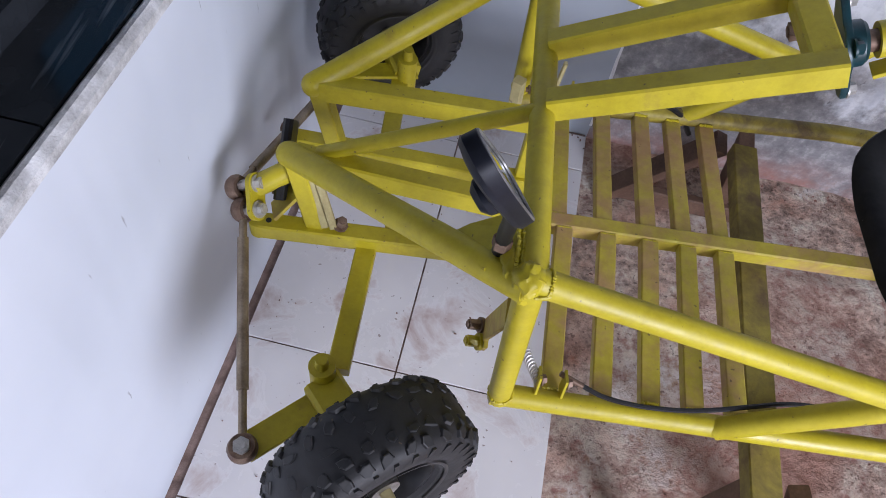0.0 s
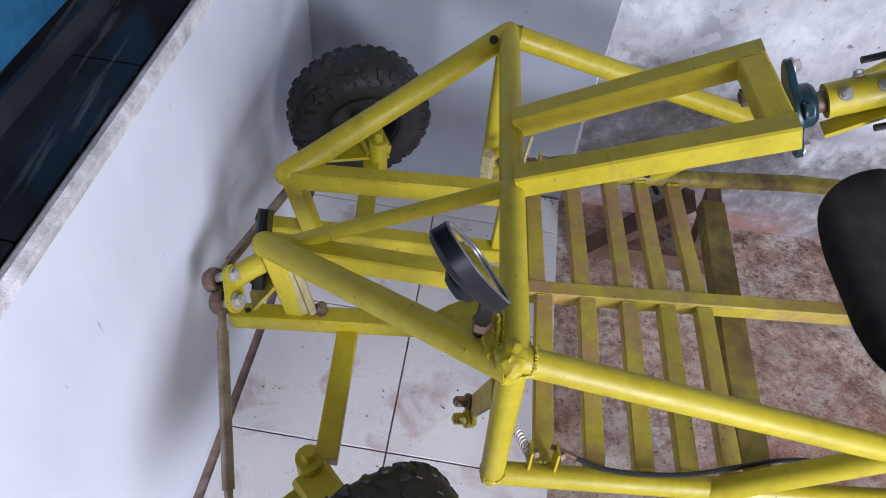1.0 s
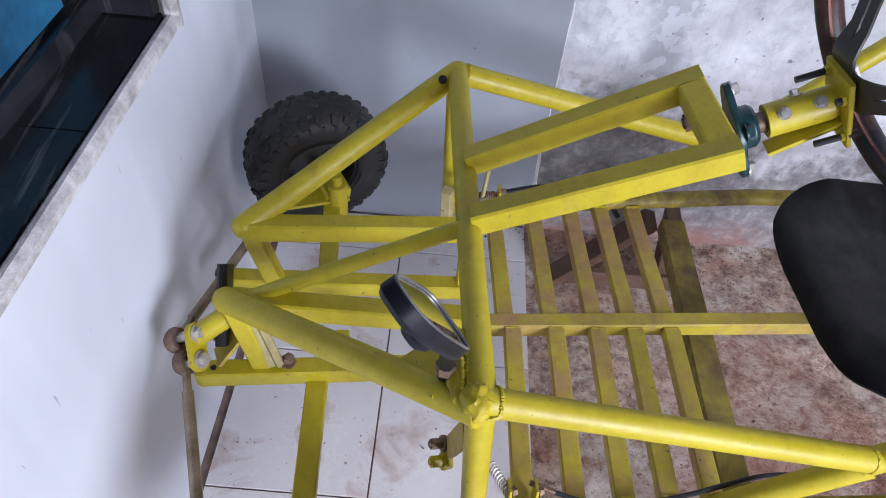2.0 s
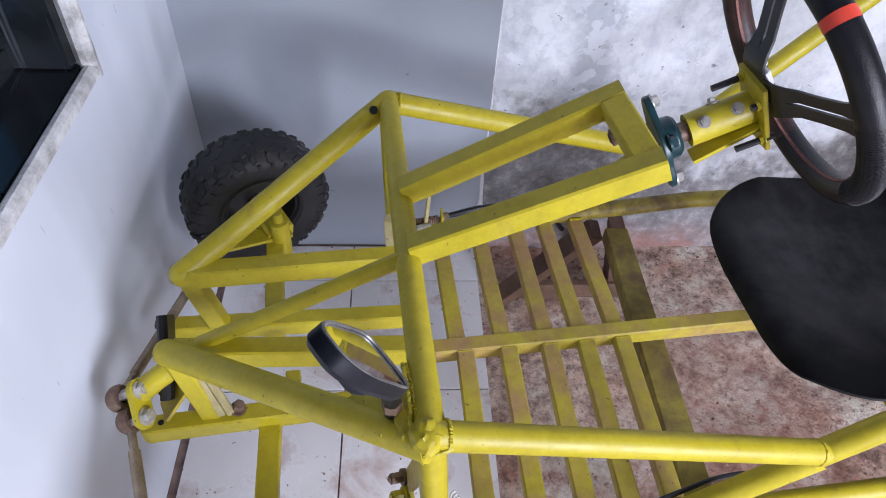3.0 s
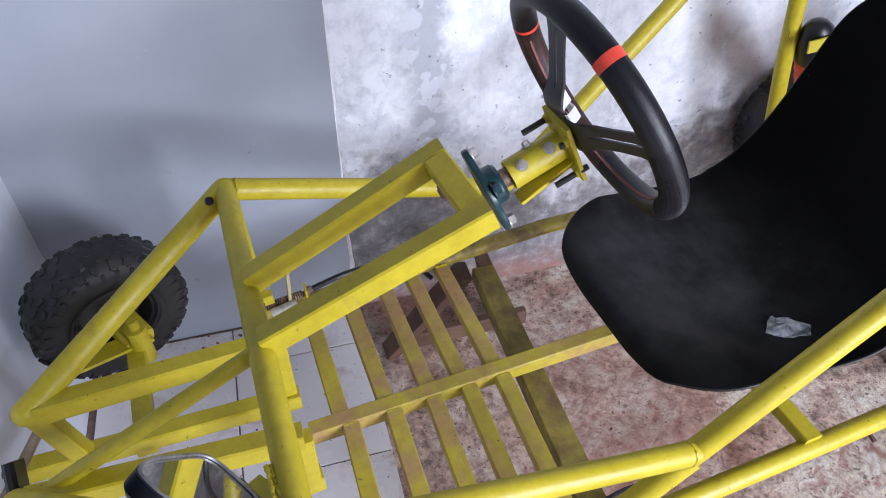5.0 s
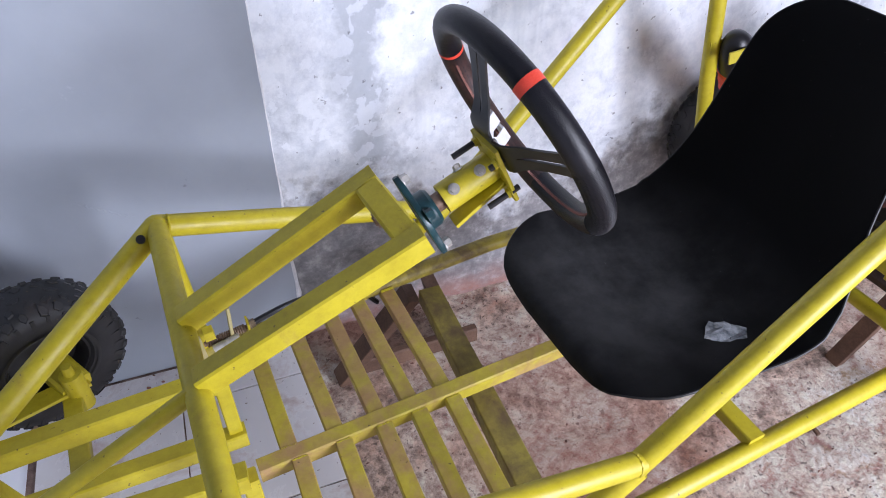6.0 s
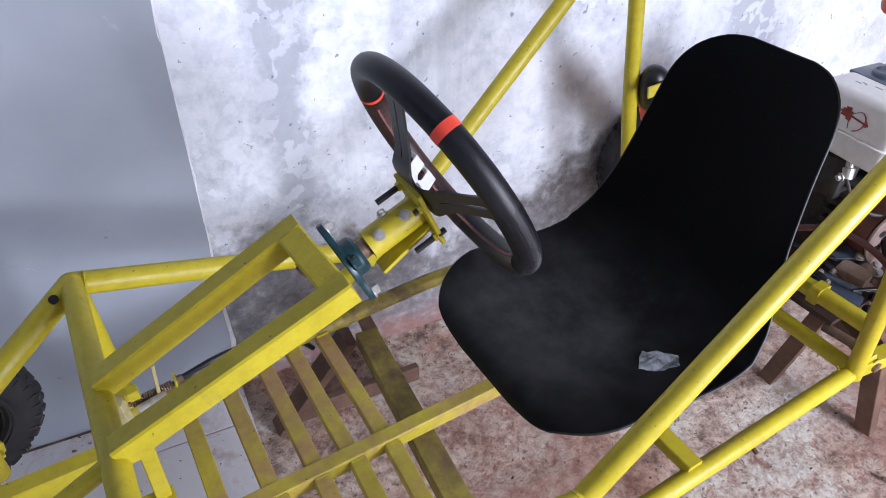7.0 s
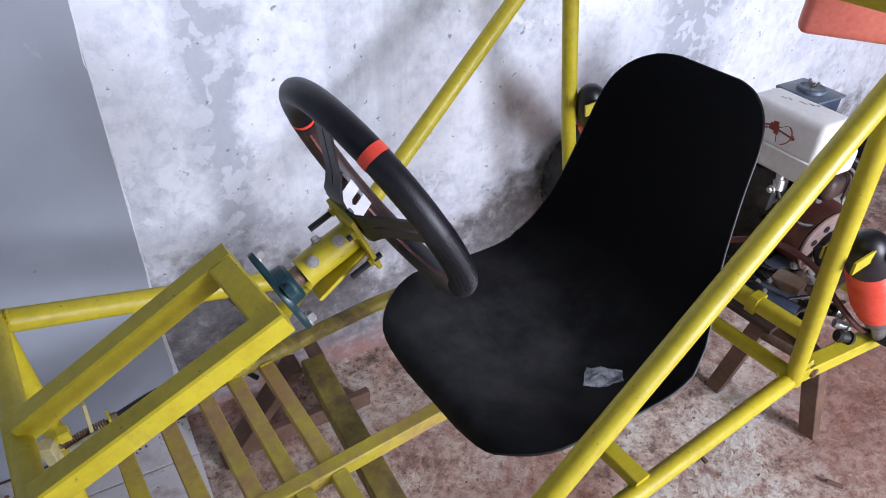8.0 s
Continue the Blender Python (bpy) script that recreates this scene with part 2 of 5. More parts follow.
def cement():
    m = material("bare_cement_wall", (0.6, 0.6, 0.65), 0.8)
    nodes, links = m.node_tree.nodes, m.node_tree.links
    # lime wash, thin and patchy, at two scales
    a = tex(m, "ShaderNodeTexNoise", 5.5, Detail=10.0, Roughness=0.68, Distortion=0.05)
    base = ramp(m, a.outputs["Fac"], [(0.34, (0.50, 0.525, 0.575)), (0.44, (0.62, 0.65, 0.70)), (0.52, (0.70, 0.73, 0.785)), (0.60, (0.75, 0.785, 0.835))])
    f = tex(m, "ShaderNodeTexNoise", 32.0, Detail=8.0, Roughness=0.7, Distortion=0.05)
    base = mix(m, 0.55, base, ramp(m, f.outputs["Fac"], [(0.36, 0.22), (0.60, 0.82)]), "SOFT_LIGHT")
    w = tex(m, "ShaderNodeTexNoise", 14.0, Detail=6.0, Roughness=0.62, Distortion=0.15)
    base = mix(m, ramp(m, w.outputs["Fac"], [(0.55, 0.0), (0.585, 0.6)]), base, (0.80, 0.83, 0.88))
    # broad damp streaks that ran down
    mp = nodes.new("ShaderNodeMapping")
    mp.inputs["Scale"].default_value = (3.1, 3.1, 0.22)
    mp.inputs["Location"].default_value = (0.63, 0.0, 0.2)
    links.new(nodes["coord"].outputs["Object"], mp.inputs["Vector"])
    st = nodes.new("ShaderNodeTexNoise")
    st.inputs["Scale"].default_value, st.inputs["Detail"].default_value, st.inputs["Roughness"].default_value = 1.5, 5.0, 0.65
    links.new(mp.outputs["Vector"], st.inputs["Vector"])
    streak = ramp(m, st.outputs["Fac"], [(0.56, 0.0), (0.68, 0.42)])
    # two marked damp trails below the old leak
    sep = nodes.new("ShaderNodeSeparateXYZ")
    links.new(nodes["coord"].outputs["Object"], sep.inputs["Vector"])
    for centre, half, strong in ((0.945, 0.055, 0.80), (2.27, 0.16, 0.90)):
        d = nodes.new("ShaderNodeMath")
        d.operation = "SUBTRACT"
        links.new(sep.outputs["X"], d.inputs[0])
        d.inputs[1].default_value = centre
        sw = nodes.new("ShaderNodeMath")
        sw.operation = "MULTIPLY_ADD"
        links.new(a.outputs["Fac"], sw.inputs[0])
        sw.inputs[1].default_value = 0.30
        links.new(d.outputs[0], sw.inputs[2])
        off = nodes.new("ShaderNodeMath")
        off.operation = "SUBTRACT"
        links.new(sw.outputs[0], off.inputs[0])
        off.inputs[1].default_value = 0.15
        ab = nodes.new("ShaderNodeMath")
        ab.operation = "ABSOLUTE"
        links.new(off.outputs[0], ab.inputs[0])
        trail = ramp(m, ab.outputs[0], [(half * 0.45, strong), (half * 1.25, 0.0)])
        streak = mix(m, 1.0, streak, trail, "LIGHTEN")
    col = mix(m, streak, base, (0.36, 0.385, 0.43))
    # hard-edged bubbles of lime left inside the streaks
    v = tex(m, "ShaderNodeTexNoise", 26.0, Detail=4.0, Roughness=0.5, Distortion=0.35)
    flakes = mix(m, 1.0, ramp(m, v.outputs["Fac"], [(0.53, 0.0), (0.57, 0.5)]), streak, "MULTIPLY")
    col = mix(m, flakes, col, (0.78, 0.81, 0.87))
    p = tex(m, "ShaderNodeTexNoise", 55.0, Detail=6.0, Distortion=0.2)
    col = mix(m, ramp(m, p.outputs["Fac"], [(0.68, 0.0), (0.72, 0.75)]), col, (0.15, 0.15, 0.17))
    # bare grey-brown cement along the foot, its upper edge ragged and uneven; its tone is darkened to paint in the
    # seat's shadow
    sx = nodes.new("ShaderNodeMath")
    sx.operation = "MULTIPLY"
    links.new(sep.outputs["X"], sx.inputs[0])
    sx.inputs[1].default_value = 0.3333
    edge = ramp(m, sx.outputs[0], [(0.245, 0.46), (0.326, 0.44), (0.38, 0.33), (0.464, 0.30), (0.535, 0.38), (0.602, 0.52), (0.77, 0.40)])
    under = nodes.new("ShaderNodeMath")
    under.operation = "SUBTRACT"
    links.new(sep.outputs["Z"], under.inputs[0])
    links.new(edge, under.inputs[1])
    foot = nodes.new("ShaderNodeMath")
    foot.operation = "MULTIPLY_ADD"
    links.new(w.outputs["Fac"], foot.inputs[0])
    foot.inputs[1].default_value = -0.55
    links.new(under.outputs[0], foot.inputs[2])
    lift = nodes.new("ShaderNodeMath")
    lift.operation = "ADD"
    links.new(foot.outputs[0], lift.inputs[0])
    lift.inputs[1].default_value = 0.5
    low = ramp(m, lift.outputs[0], [(0.15, 0.85), (0.27, 0.0)])
    bare = ramp(m, f.outputs["Fac"], [(0.36, (0.10, 0.092, 0.095)), (0.52, (0.185, 0.172, 0.175)), (0.66, (0.36, 0.34, 0.34))])
    col = mix(m, low, col, bare)
    red = ramp(m, sep.outputs["Z"], [(0.0, 0.75), (0.10, 0.0)])
    red = mix(m, 1.0, red, ramp(m, a.outputs["Fac"], [(0.40, 0.1), (0.58, 1.0)]), "MULTIPLY")
    col = mix(m, red, col, (0.33, 0.13, 0.09))
    drive(m, "Base Color", col)
    bump(m, f.outputs["Fac"], 0.45, 0.004)
    return m


def tile_glaze():
    m = material("white_floor_tile", (0.8, 0.8, 0.8), 0.2)
    n = tex(m, "ShaderNodeTexNoise", 3.0, Detail=5.0)
    col = ramp(m, n.outputs["Fac"], [(0.3, (0.66, 0.635, 0.64)), (0.7, (0.79, 0.77, 0.775))])
    s = tex(m, "ShaderNodeTexNoise", 7.5, Detail=8.0, Roughness=0.66, Distortion=0.5)
    col = mix(m, ramp(m, s.outputs["Fac"], [(0.53, 0.0), (0.68, 0.7)]), col, (0.40, 0.25, 0.21))
    k = tex(m, "ShaderNodeTexNoise", 70.0, Detail=3.0)
    col = mix(m, ramp(m, k.outputs["Fac"], [(0.69, 0.0), (0.73, 0.7)]), col, (0.16, 0.10, 0.08))
    drive(m, "Base Color", col)
    drive(m, "Roughness", ramp(m, s.outputs["Fac"], [(0.45, 0.16), (0.7, 0.6)]))
    return m


def rough_concrete():
    m = material("rough_concrete_floor", (0.4, 0.33, 0.3), 0.9)
    a = tex(m, "ShaderNodeTexNoise", 3.2, Detail=9.0, Roughness=0.7, Distortion=0.4)
    col = ramp(m, a.outputs["Fac"], [(0.33, (0.30, 0.145, 0.098)), (0.43, (0.44, 0.30, 0.235)), (0.52, (0.58, 0.45, 0.37)), (0.64, (0.69, 0.60, 0.52))])
    g = tex(m, "ShaderNodeTexNoise", 34.0, Detail=8.0, Roughness=0.75)
    col = mix(m, 0.72, col, ramp(m, g.outputs["Fac"], [(0.38, 0.10), (0.58, 0.84)]), "OVERLAY")
    k = tex(m, "ShaderNodeTexNoise", 85.0, Detail=3.0, Distortion=0.1)
    col = mix(m, ramp(m, k.outputs["Fac"], [(0.62, 0.0), (0.67, 0.7)]), col, (0.10, 0.065, 0.055))
    b = tex(m, "ShaderNodeTexNoise", 1.3, Detail=5.0)
    col = mix(m, ramp(m, b.outputs["Fac"], [(0.47, 0.0), (0.66, 0.62)]), col, (0.35, 0.145, 0.10))
    drive(m, "Base Color", col)
    bump(m, g.outputs["Fac"], 1.0, 0.020)
    return m


white_wall, grey_plaster, concrete_wall, tile_white, rough_floor = wall_paint(), plaster(), cement(), tile_glaze(), rough_concrete()
# dark tone for the unseen walls, to cut their bounced light
unseen_wall_dark = mottled("unseen_wall_tone", (0.10, 0.07, 0.055), (0.17, 0.12, 0.10), 6, 0.9)
grout_brown = mottled("brown_grout", (0.12, 0.075, 0.06), (0.30, 0.21, 0.18), 30, 0.9)
dirt_red = mottled("red_dirt", (0.09, 0.045, 0.035), (0.24, 0.11, 0.08), 30, 0.95)

# ---- builders ----


def part(name, bm, mat, parent=None, label="", smooth=True):
    bmesh.ops.transform(bm, matrix=Matrix.Scale(U, 4), verts=bm.verts)
    bmesh.ops.recalc_face_normals(bm, faces=bm.faces)
    me = bpy.data.meshes.new(name)
    bm.to_mesh(me)
    bm.free()
    me.materials.append(mat)
    if smooth:
        me.shade_smooth()
        me.set_sharp_from_angle(angle=radians(35))
    ob = new(name, me)
    ob.parent = parent
    if label:
        tagged(ob, label)
    return ob


def thing(name, label, category, group="", kind=""):
    return tagged(new(name), label, category, group, kind)


def sweep(bm, pts, r, seg=14, closed=False, cap=True, radii=None):
    """A round tube along a line of points."""
    pts = [Vector(p) for p in pts]
    n = len(pts)
    rings, ref = [], None
    for i, p in enumerate(pts):
        a = pts[(i - 1) % n] if closed or i else p
        b = pts[(i + 1) % n] if closed or i < n - 1 else p
        d = (b - a).normalized()
        if ref is None:
            ref = d.orthogonal().normalized()
        ref = (ref - d * ref.dot(d)).normalized()
        side = d.cross(ref)
        rr = radii[i] if radii else r
        rings.append([bm.verts.new(p + rr * (math.cos(k * math.tau / seg) * ref + math.sin(k * math.tau / seg) * side)) for k in range(seg)])
    for i in range(n if closed else n - 1):
        a, b = rings[i], rings[(i + 1) % n]
        for k in range(seg):
            bm.faces.new((a[k], a[(k + 1) % seg], b[(k + 1) % seg], b[k]))
    if cap and not closed:
        bm.faces.new(rings[0][::-1])
        bm.faces.new(rings[-1])
    return bm


def bar(bm, a, b, w, h, up=(0, 0, 1), bevel=0.15):
    """A bar of rectangular section with rounded edges from a to b; h is measured along up."""
    a, b = Vector(a), Vector(b)
    d = (b - a).normalized()
    side = d.cross(Vector(up)).normalized()
    top = side.cross(d)
    c = min(w, h) * bevel
    out = []
    for sx, sy in ((1, 1), (-1, 1), (-1, -1), (1, -1)):
        corner = [(sx * (w / 2 - c), sy * h / 2), (sx * w / 2, sy * (h / 2 - c))]
        out += corner if sx * sy < 0 else corner[::-1]
    ends = [[bm.verts.new(p + x * side + y * top) for x, y in out] for p in (a, b)]
    k = len(out)
    for i in range(k):
        bm.faces.new((ends[0][i], ends[0][(i + 1) % k], ends[1][(i + 1) % k], ends[1][i]))
    bm.faces.new(ends[0][::-1])
    bm.faces.new(ends[1])
    return bm


def block(bm, x0, x1, y0, y1, z0, z1, m=None):
    r = bmesh.ops.create_cube(bm, size=1.0)["verts"]
    t = Matrix.Translation(((x0 + x1) / 2, (y0 + y1) / 2, (z0 + z1) / 2)) @ Matrix.Diagonal((x1 - x0, y1 - y0, z1 - z0, 1))
    bmesh.ops.transform(bm, matrix=(m @ t) if m else t, verts=r)
    return bm


def lathe(bm, profile, m, seg=48):
    """Turns (radius, along) pairs round the x axis of m."""
    rings = [[bm.verts.new(m @ Vector((x, r * math.cos(k * math.tau / seg), r * math.sin(k * math.tau / seg)))) for k in range(seg)] for r, x in profile]
    for a, b in zip(rings, rings[1:]):
        for k in range(seg):
            bm.faces.new((a[k], a[(k + 1) % seg], b[(k + 1) % seg], b[k]))
    return bm


B = bmesh.new

# ---- room ----
# the room is scaled up by a twentieth about the camera's mean position, to fit its view
CAM_MEAN = Vector((0.45, -0.70, 1.36))
BACK = Matrix.Translation(CAM_MEAN) @ Matrix.Scale(1.05, 4) @ Matrix.Translation(-CAM_MEAN)


def on_floor(x, y):
    """The point of the plan where a foot set down at x, y meets the floor."""
    return BACK @ (U * Vector((x, y, -0.009))) / U


WALL_Y, SILL_Z, SEAM_X = 0.785, 0.923, 0.813
XA, YA, TILE = 0.4124, -0.1794, 0.40
ROOM_U = ROOM


def structure(name, bm, mat, label, category, smooth=False):
    ob = part(name, bm, mat, None, "", smooth)
    ob.matrix_world = BACK
    return tagged(ob, label, category, kind="structure")


# uneven concrete, one sheet, finest where the camera is near
bm = B()
NX, NY = 150, 130
xs = [-0.1 + 6.1 * (i / NX) ** 1.35 for i in range(NX + 1)]
ys = [0.9 - 4.4 * (j / NY) ** 1.5 for j in range(NY + 1)]
grid = []
for x in xs:
    row = []
    for y in ys:
        p = Vector((x, y, 0))
        h = 0.010 * noise.fractal(p * 9, 0.8, 2.1, 4) + 0.012 * noise.noise(p * 2.3)
        lift = 0.0 if x < XA + TILE - 0.03 else 1.0
        row.append(bm.verts.new(ROOM_U @ Vector((x, y, -0.012 + lift * (h - 0.004)))))
    grid.append(row)
for i in range(NX):
    for j in range(NY):
        bm.faces.new((grid[i][j], grid[i][j + 1], grid[i + 1][j + 1], grid[i + 1][j]))
floor = structure("floor", bm, rough_floor, "rough reddish concrete floor beside a strip of white tiles", "floor", True)

structure("wall_west", block(B(), -0.2, 0, -3.2, WALL_Y, -0.1, SILL_Z - 0.02, ROOM_U), white_wall, "low scuffed white painted wall under a window", "wall")
structure("wall_pier", block(B(), -0.2, 0, 0.338, WALL_Y, SILL_Z - 0.02, 3.3, ROOM_U), white_wall, "white painted wall pier beside the window", "wall")
structure("wall_north", block(B(), -0.2, SEAM_X, WALL_Y, WALL_Y + 0.15, -0.1, 3.3, ROOM_U), grey_plaster, "smooth grey plastered wall with small marks", "wall")
structure("wall_north_east", block(B(), SEAM_X, 5.2, WALL_Y + 0.006, WALL_Y + 0.15, -0.1, 3.3, ROOM_U), concrete_wall, "bare cement wall with flaking white lime wash", "wall")
# walls and ceiling out of view, added dark to shape the light
structure("wall_east", block(B(), 5.2, 5.35, -3.2, WALL_Y + 0.15, -0.1, 3.3, ROOM_U), unseen_wall_dark, "unseen dark wall added to close the room", "wall")
structure("wall_south", block(B(), -0.2, 2.15, -3.2, -3.05, -0.1, 3.3, ROOM_U), unseen_wall_dark, "unseen dark wall added beside the garage opening", "wall")
structure("wall_south_lintel", block(B(), 2.15, 5.2, -3.2, -3.05, 2.75, 3.3, ROOM_U), unseen_wall_dark, "unseen dark lintel added over the garage opening", "wall")
structure("wall_south_east", block(B(), 4.75, 5.2, -3.2, -3.05, -0.1, 2.75, ROOM_U), unseen_wall_dark, "unseen dark wall added beside the garage opening", "wall")
structure("wall_west_lintel", block(B(), -0.2, 0, -3.2, 0.338, 2.3, 3.3, ROOM_U), white_wall, "white painted wall over the window", "wall")
structure("ceiling", block(B(), -0.2, 5.35, -3.2, WALL_Y + 0.15, 3.3, 3.42, ROOM_U), unseen_ceiling_dark, "unseen dark ceiling added to keep light off upper faces", "ceiling")

# raised hand-smoothed plaster ridge at the seam of the two wall finishes
bm = B()
random.seed(4)
pts, rad = [], []
for k in range(46):
    z = 0.04 + k * 0.045
    pts.append(ROOM_U @ Vector((SEAM_X + 0.003 * random.uniform(-1, 1), WALL_Y + 0.003, z)))
    rad.append((0.0035 if z > 0.34 else 0.008) * random.uniform(0.6, 1.3))
sweep(bm, pts, 0.004, 8, radii=rad)
structure("trim_seam", bm, mottled("lime_ridge", (0.6, 0.6, 0.62), (0.85, 0.85, 0.88), 20, 0.8), "thin raised plaster ridge down the wall", "trim", True)

rnd = random.Random(31)
pts = [ROOM_U @ Vector((0.308 + 0.130 * k / 26 + rnd.uniform(-0.002, 0.002), WALL_Y + 0.001, 0.659 - 0.082 * k / 26 + rnd.uniform(-0.004, 0.004))) for k in range(27)]
structure("trim_plaster_scar", sweep(B(), pts, 0.003, 6, radii=[0.0036 * rnd.uniform(0.15, 1.0) for k in pts]), grey_plaster, "ragged scar of white filler across the plaster", "trim", True)

# window over the sill: worn pale nosing, black sill tiles, black frame and dark pane
structure("trim_sill_edge", bar(B(), ROOM_U @ Vector((-0.008, -3.05, SILL_Z - 0.006)), ROOM_U @ Vector((-0.008, 0.338, SILL_Z - 0.006)), 0.026, 0.034, bevel=0.35), mottled("worn_sill_edge", (0.30, 0.29, 0.28), (0.80, 0.80, 0.80), 26, 0.7, relief=0.004), "worn pale plaster edge of a window sill", "trim", True)
structure("trim_jamb_edge", bar(B(), ROOM_U @ Vector((-0.012, 0.341, SILL_Z - 0.02)), ROOM_U @ Vector((-0.012, 0.341, 2.3)), 0.034, 0.036, up=(1, 0, 0), bevel=0.35), bpy.data.materials["worn_sill_edge"], "worn pale plaster edge of a window jamb", "trim", True)
window = structure("window_1", block(B(), -0.2, -0.13, -3.05, 0.338, SILL_Z - 0.02, SILL_Z + 0.05, ROOM_U), sill_black, "dark window with a black tiled sill", "window")
for k in range(9):
    y1 = 0.334 - k * 0.36
    part("sill_tile", block(B(), -0.13, -0.022, y1 - 0.356, y1, SILL_Z - 0.02, SILL_Z + 0.008 + 0.0006 * (k % 3), ROOM_U), sill_black, window, smooth=False)
for y in (0.309, -0.45, -1.25, -2.05, -2.85):
    part("window_frame", block(B(), -0.19, -0.14, y - 0.025, y + 0.024, SILL_Z + 0.05, 2.3, ROOM_U), sill_black, window, smooth=False)
part("window_jamb", block(B(), -0.198, -0.030, 0.309, 0.3375, SILL_Z + 0.012, 2.3, ROOM_U), sill_black, window, smooth=False)
pane = part("pane", block(B(), -0.168, -0.162, -3.0, 0.245, SILL_Z + 0.05, 2.3, ROOM_U), material("dark_pane", (0.012, 0.02, 0.028), 0.06), window, smooth=False)
# an added sheet that paints in the blue reflected by the pane
part("reflection_sheet", block(B(), -0.155, -0.150, -0.2, 0.238, SILL_Z + 0.06, 1.5, ROOM_U), reflection_blue, window, "blue sheet standing in for the reflection in the window", smooth=False)

# ---- kart frame ----
kart = thing("go_kart", "yellow tube-framed home-built go-kart raised on wooden trestles", "go-kart")
R_T = 0.0218


def tube(*pts, r=R_T, name="frame_tube", mat=None):
    return part(name, sweep(B(), pts, r), mat or yellow, kart)


def beam(a, b, w=0.038, h=0.038, name="frame_bar", up=(0, 0, 1), mat=None, bevel=0.09):
    return part(name, bar(B(), a, b, w, h, up, bevel), mat or yellow, kart)


def bolt(at, axis, r=0.012, h=0.012, parent=None, mat=None, shank=0.0, name="bolt"):
    """A hexagonal bolt head on a washer, and a shank where one shows."""
    at, axis = Vector(at), Vector(axis).normalized()
    bm = B()
    sweep(bm, [at, at + axis * h * 0.25], r * 1.45, 16)
    sweep(bm, [at + axis * h * 0.2, at + axis * h], r, 6)
    sweep(bm, [at + axis * h, at + axis * h * 1.12], r * 0.62, 6)
    if shank:
        sweep(bm, [at - axis * shank, at + axis * 0.001], r * 0.55, 10)
    return part(name, bm, mat or bolt_steel, parent or kart)


def weld(pts, size=0.006, seed=0):
    """A bead of weld: low overlapping ripples along a line of points, uneven in width."""
    rnd = random.Random(seed)
    pts = [Vector(p) for p in pts]
    line, radii = [], []
    for a, b in zip(pts, pts[1:]):
        k = max(2, int((b - a).length / (size * 0.5)))
        for i in range(k):
            line.append(a.lerp(b, i / k) + Vector((rnd.uniform(-1, 1), rnd.uniform(-1, 1), rnd.uniform(-1, 1))) * size * 0.16)
            radii.append(size * (0.62 + 0.20 * (i % 2) + rnd.uniform(-0.18, 0.25)))
    return part("weld_bead", sweep(B(), line, size, 7, radii=radii), yellow, kart)


def ring_points(c, axis, r, n=12):
    axis = Vector(axis).normalized()
    a = axis.orthogonal().normalized()
    b = axis.cross(a)
    return [Vector(c) + r * (math.cos(k * math.tau / n) * a + math.sin(k * math.tau / n) * b) for k in range(n + 1)]


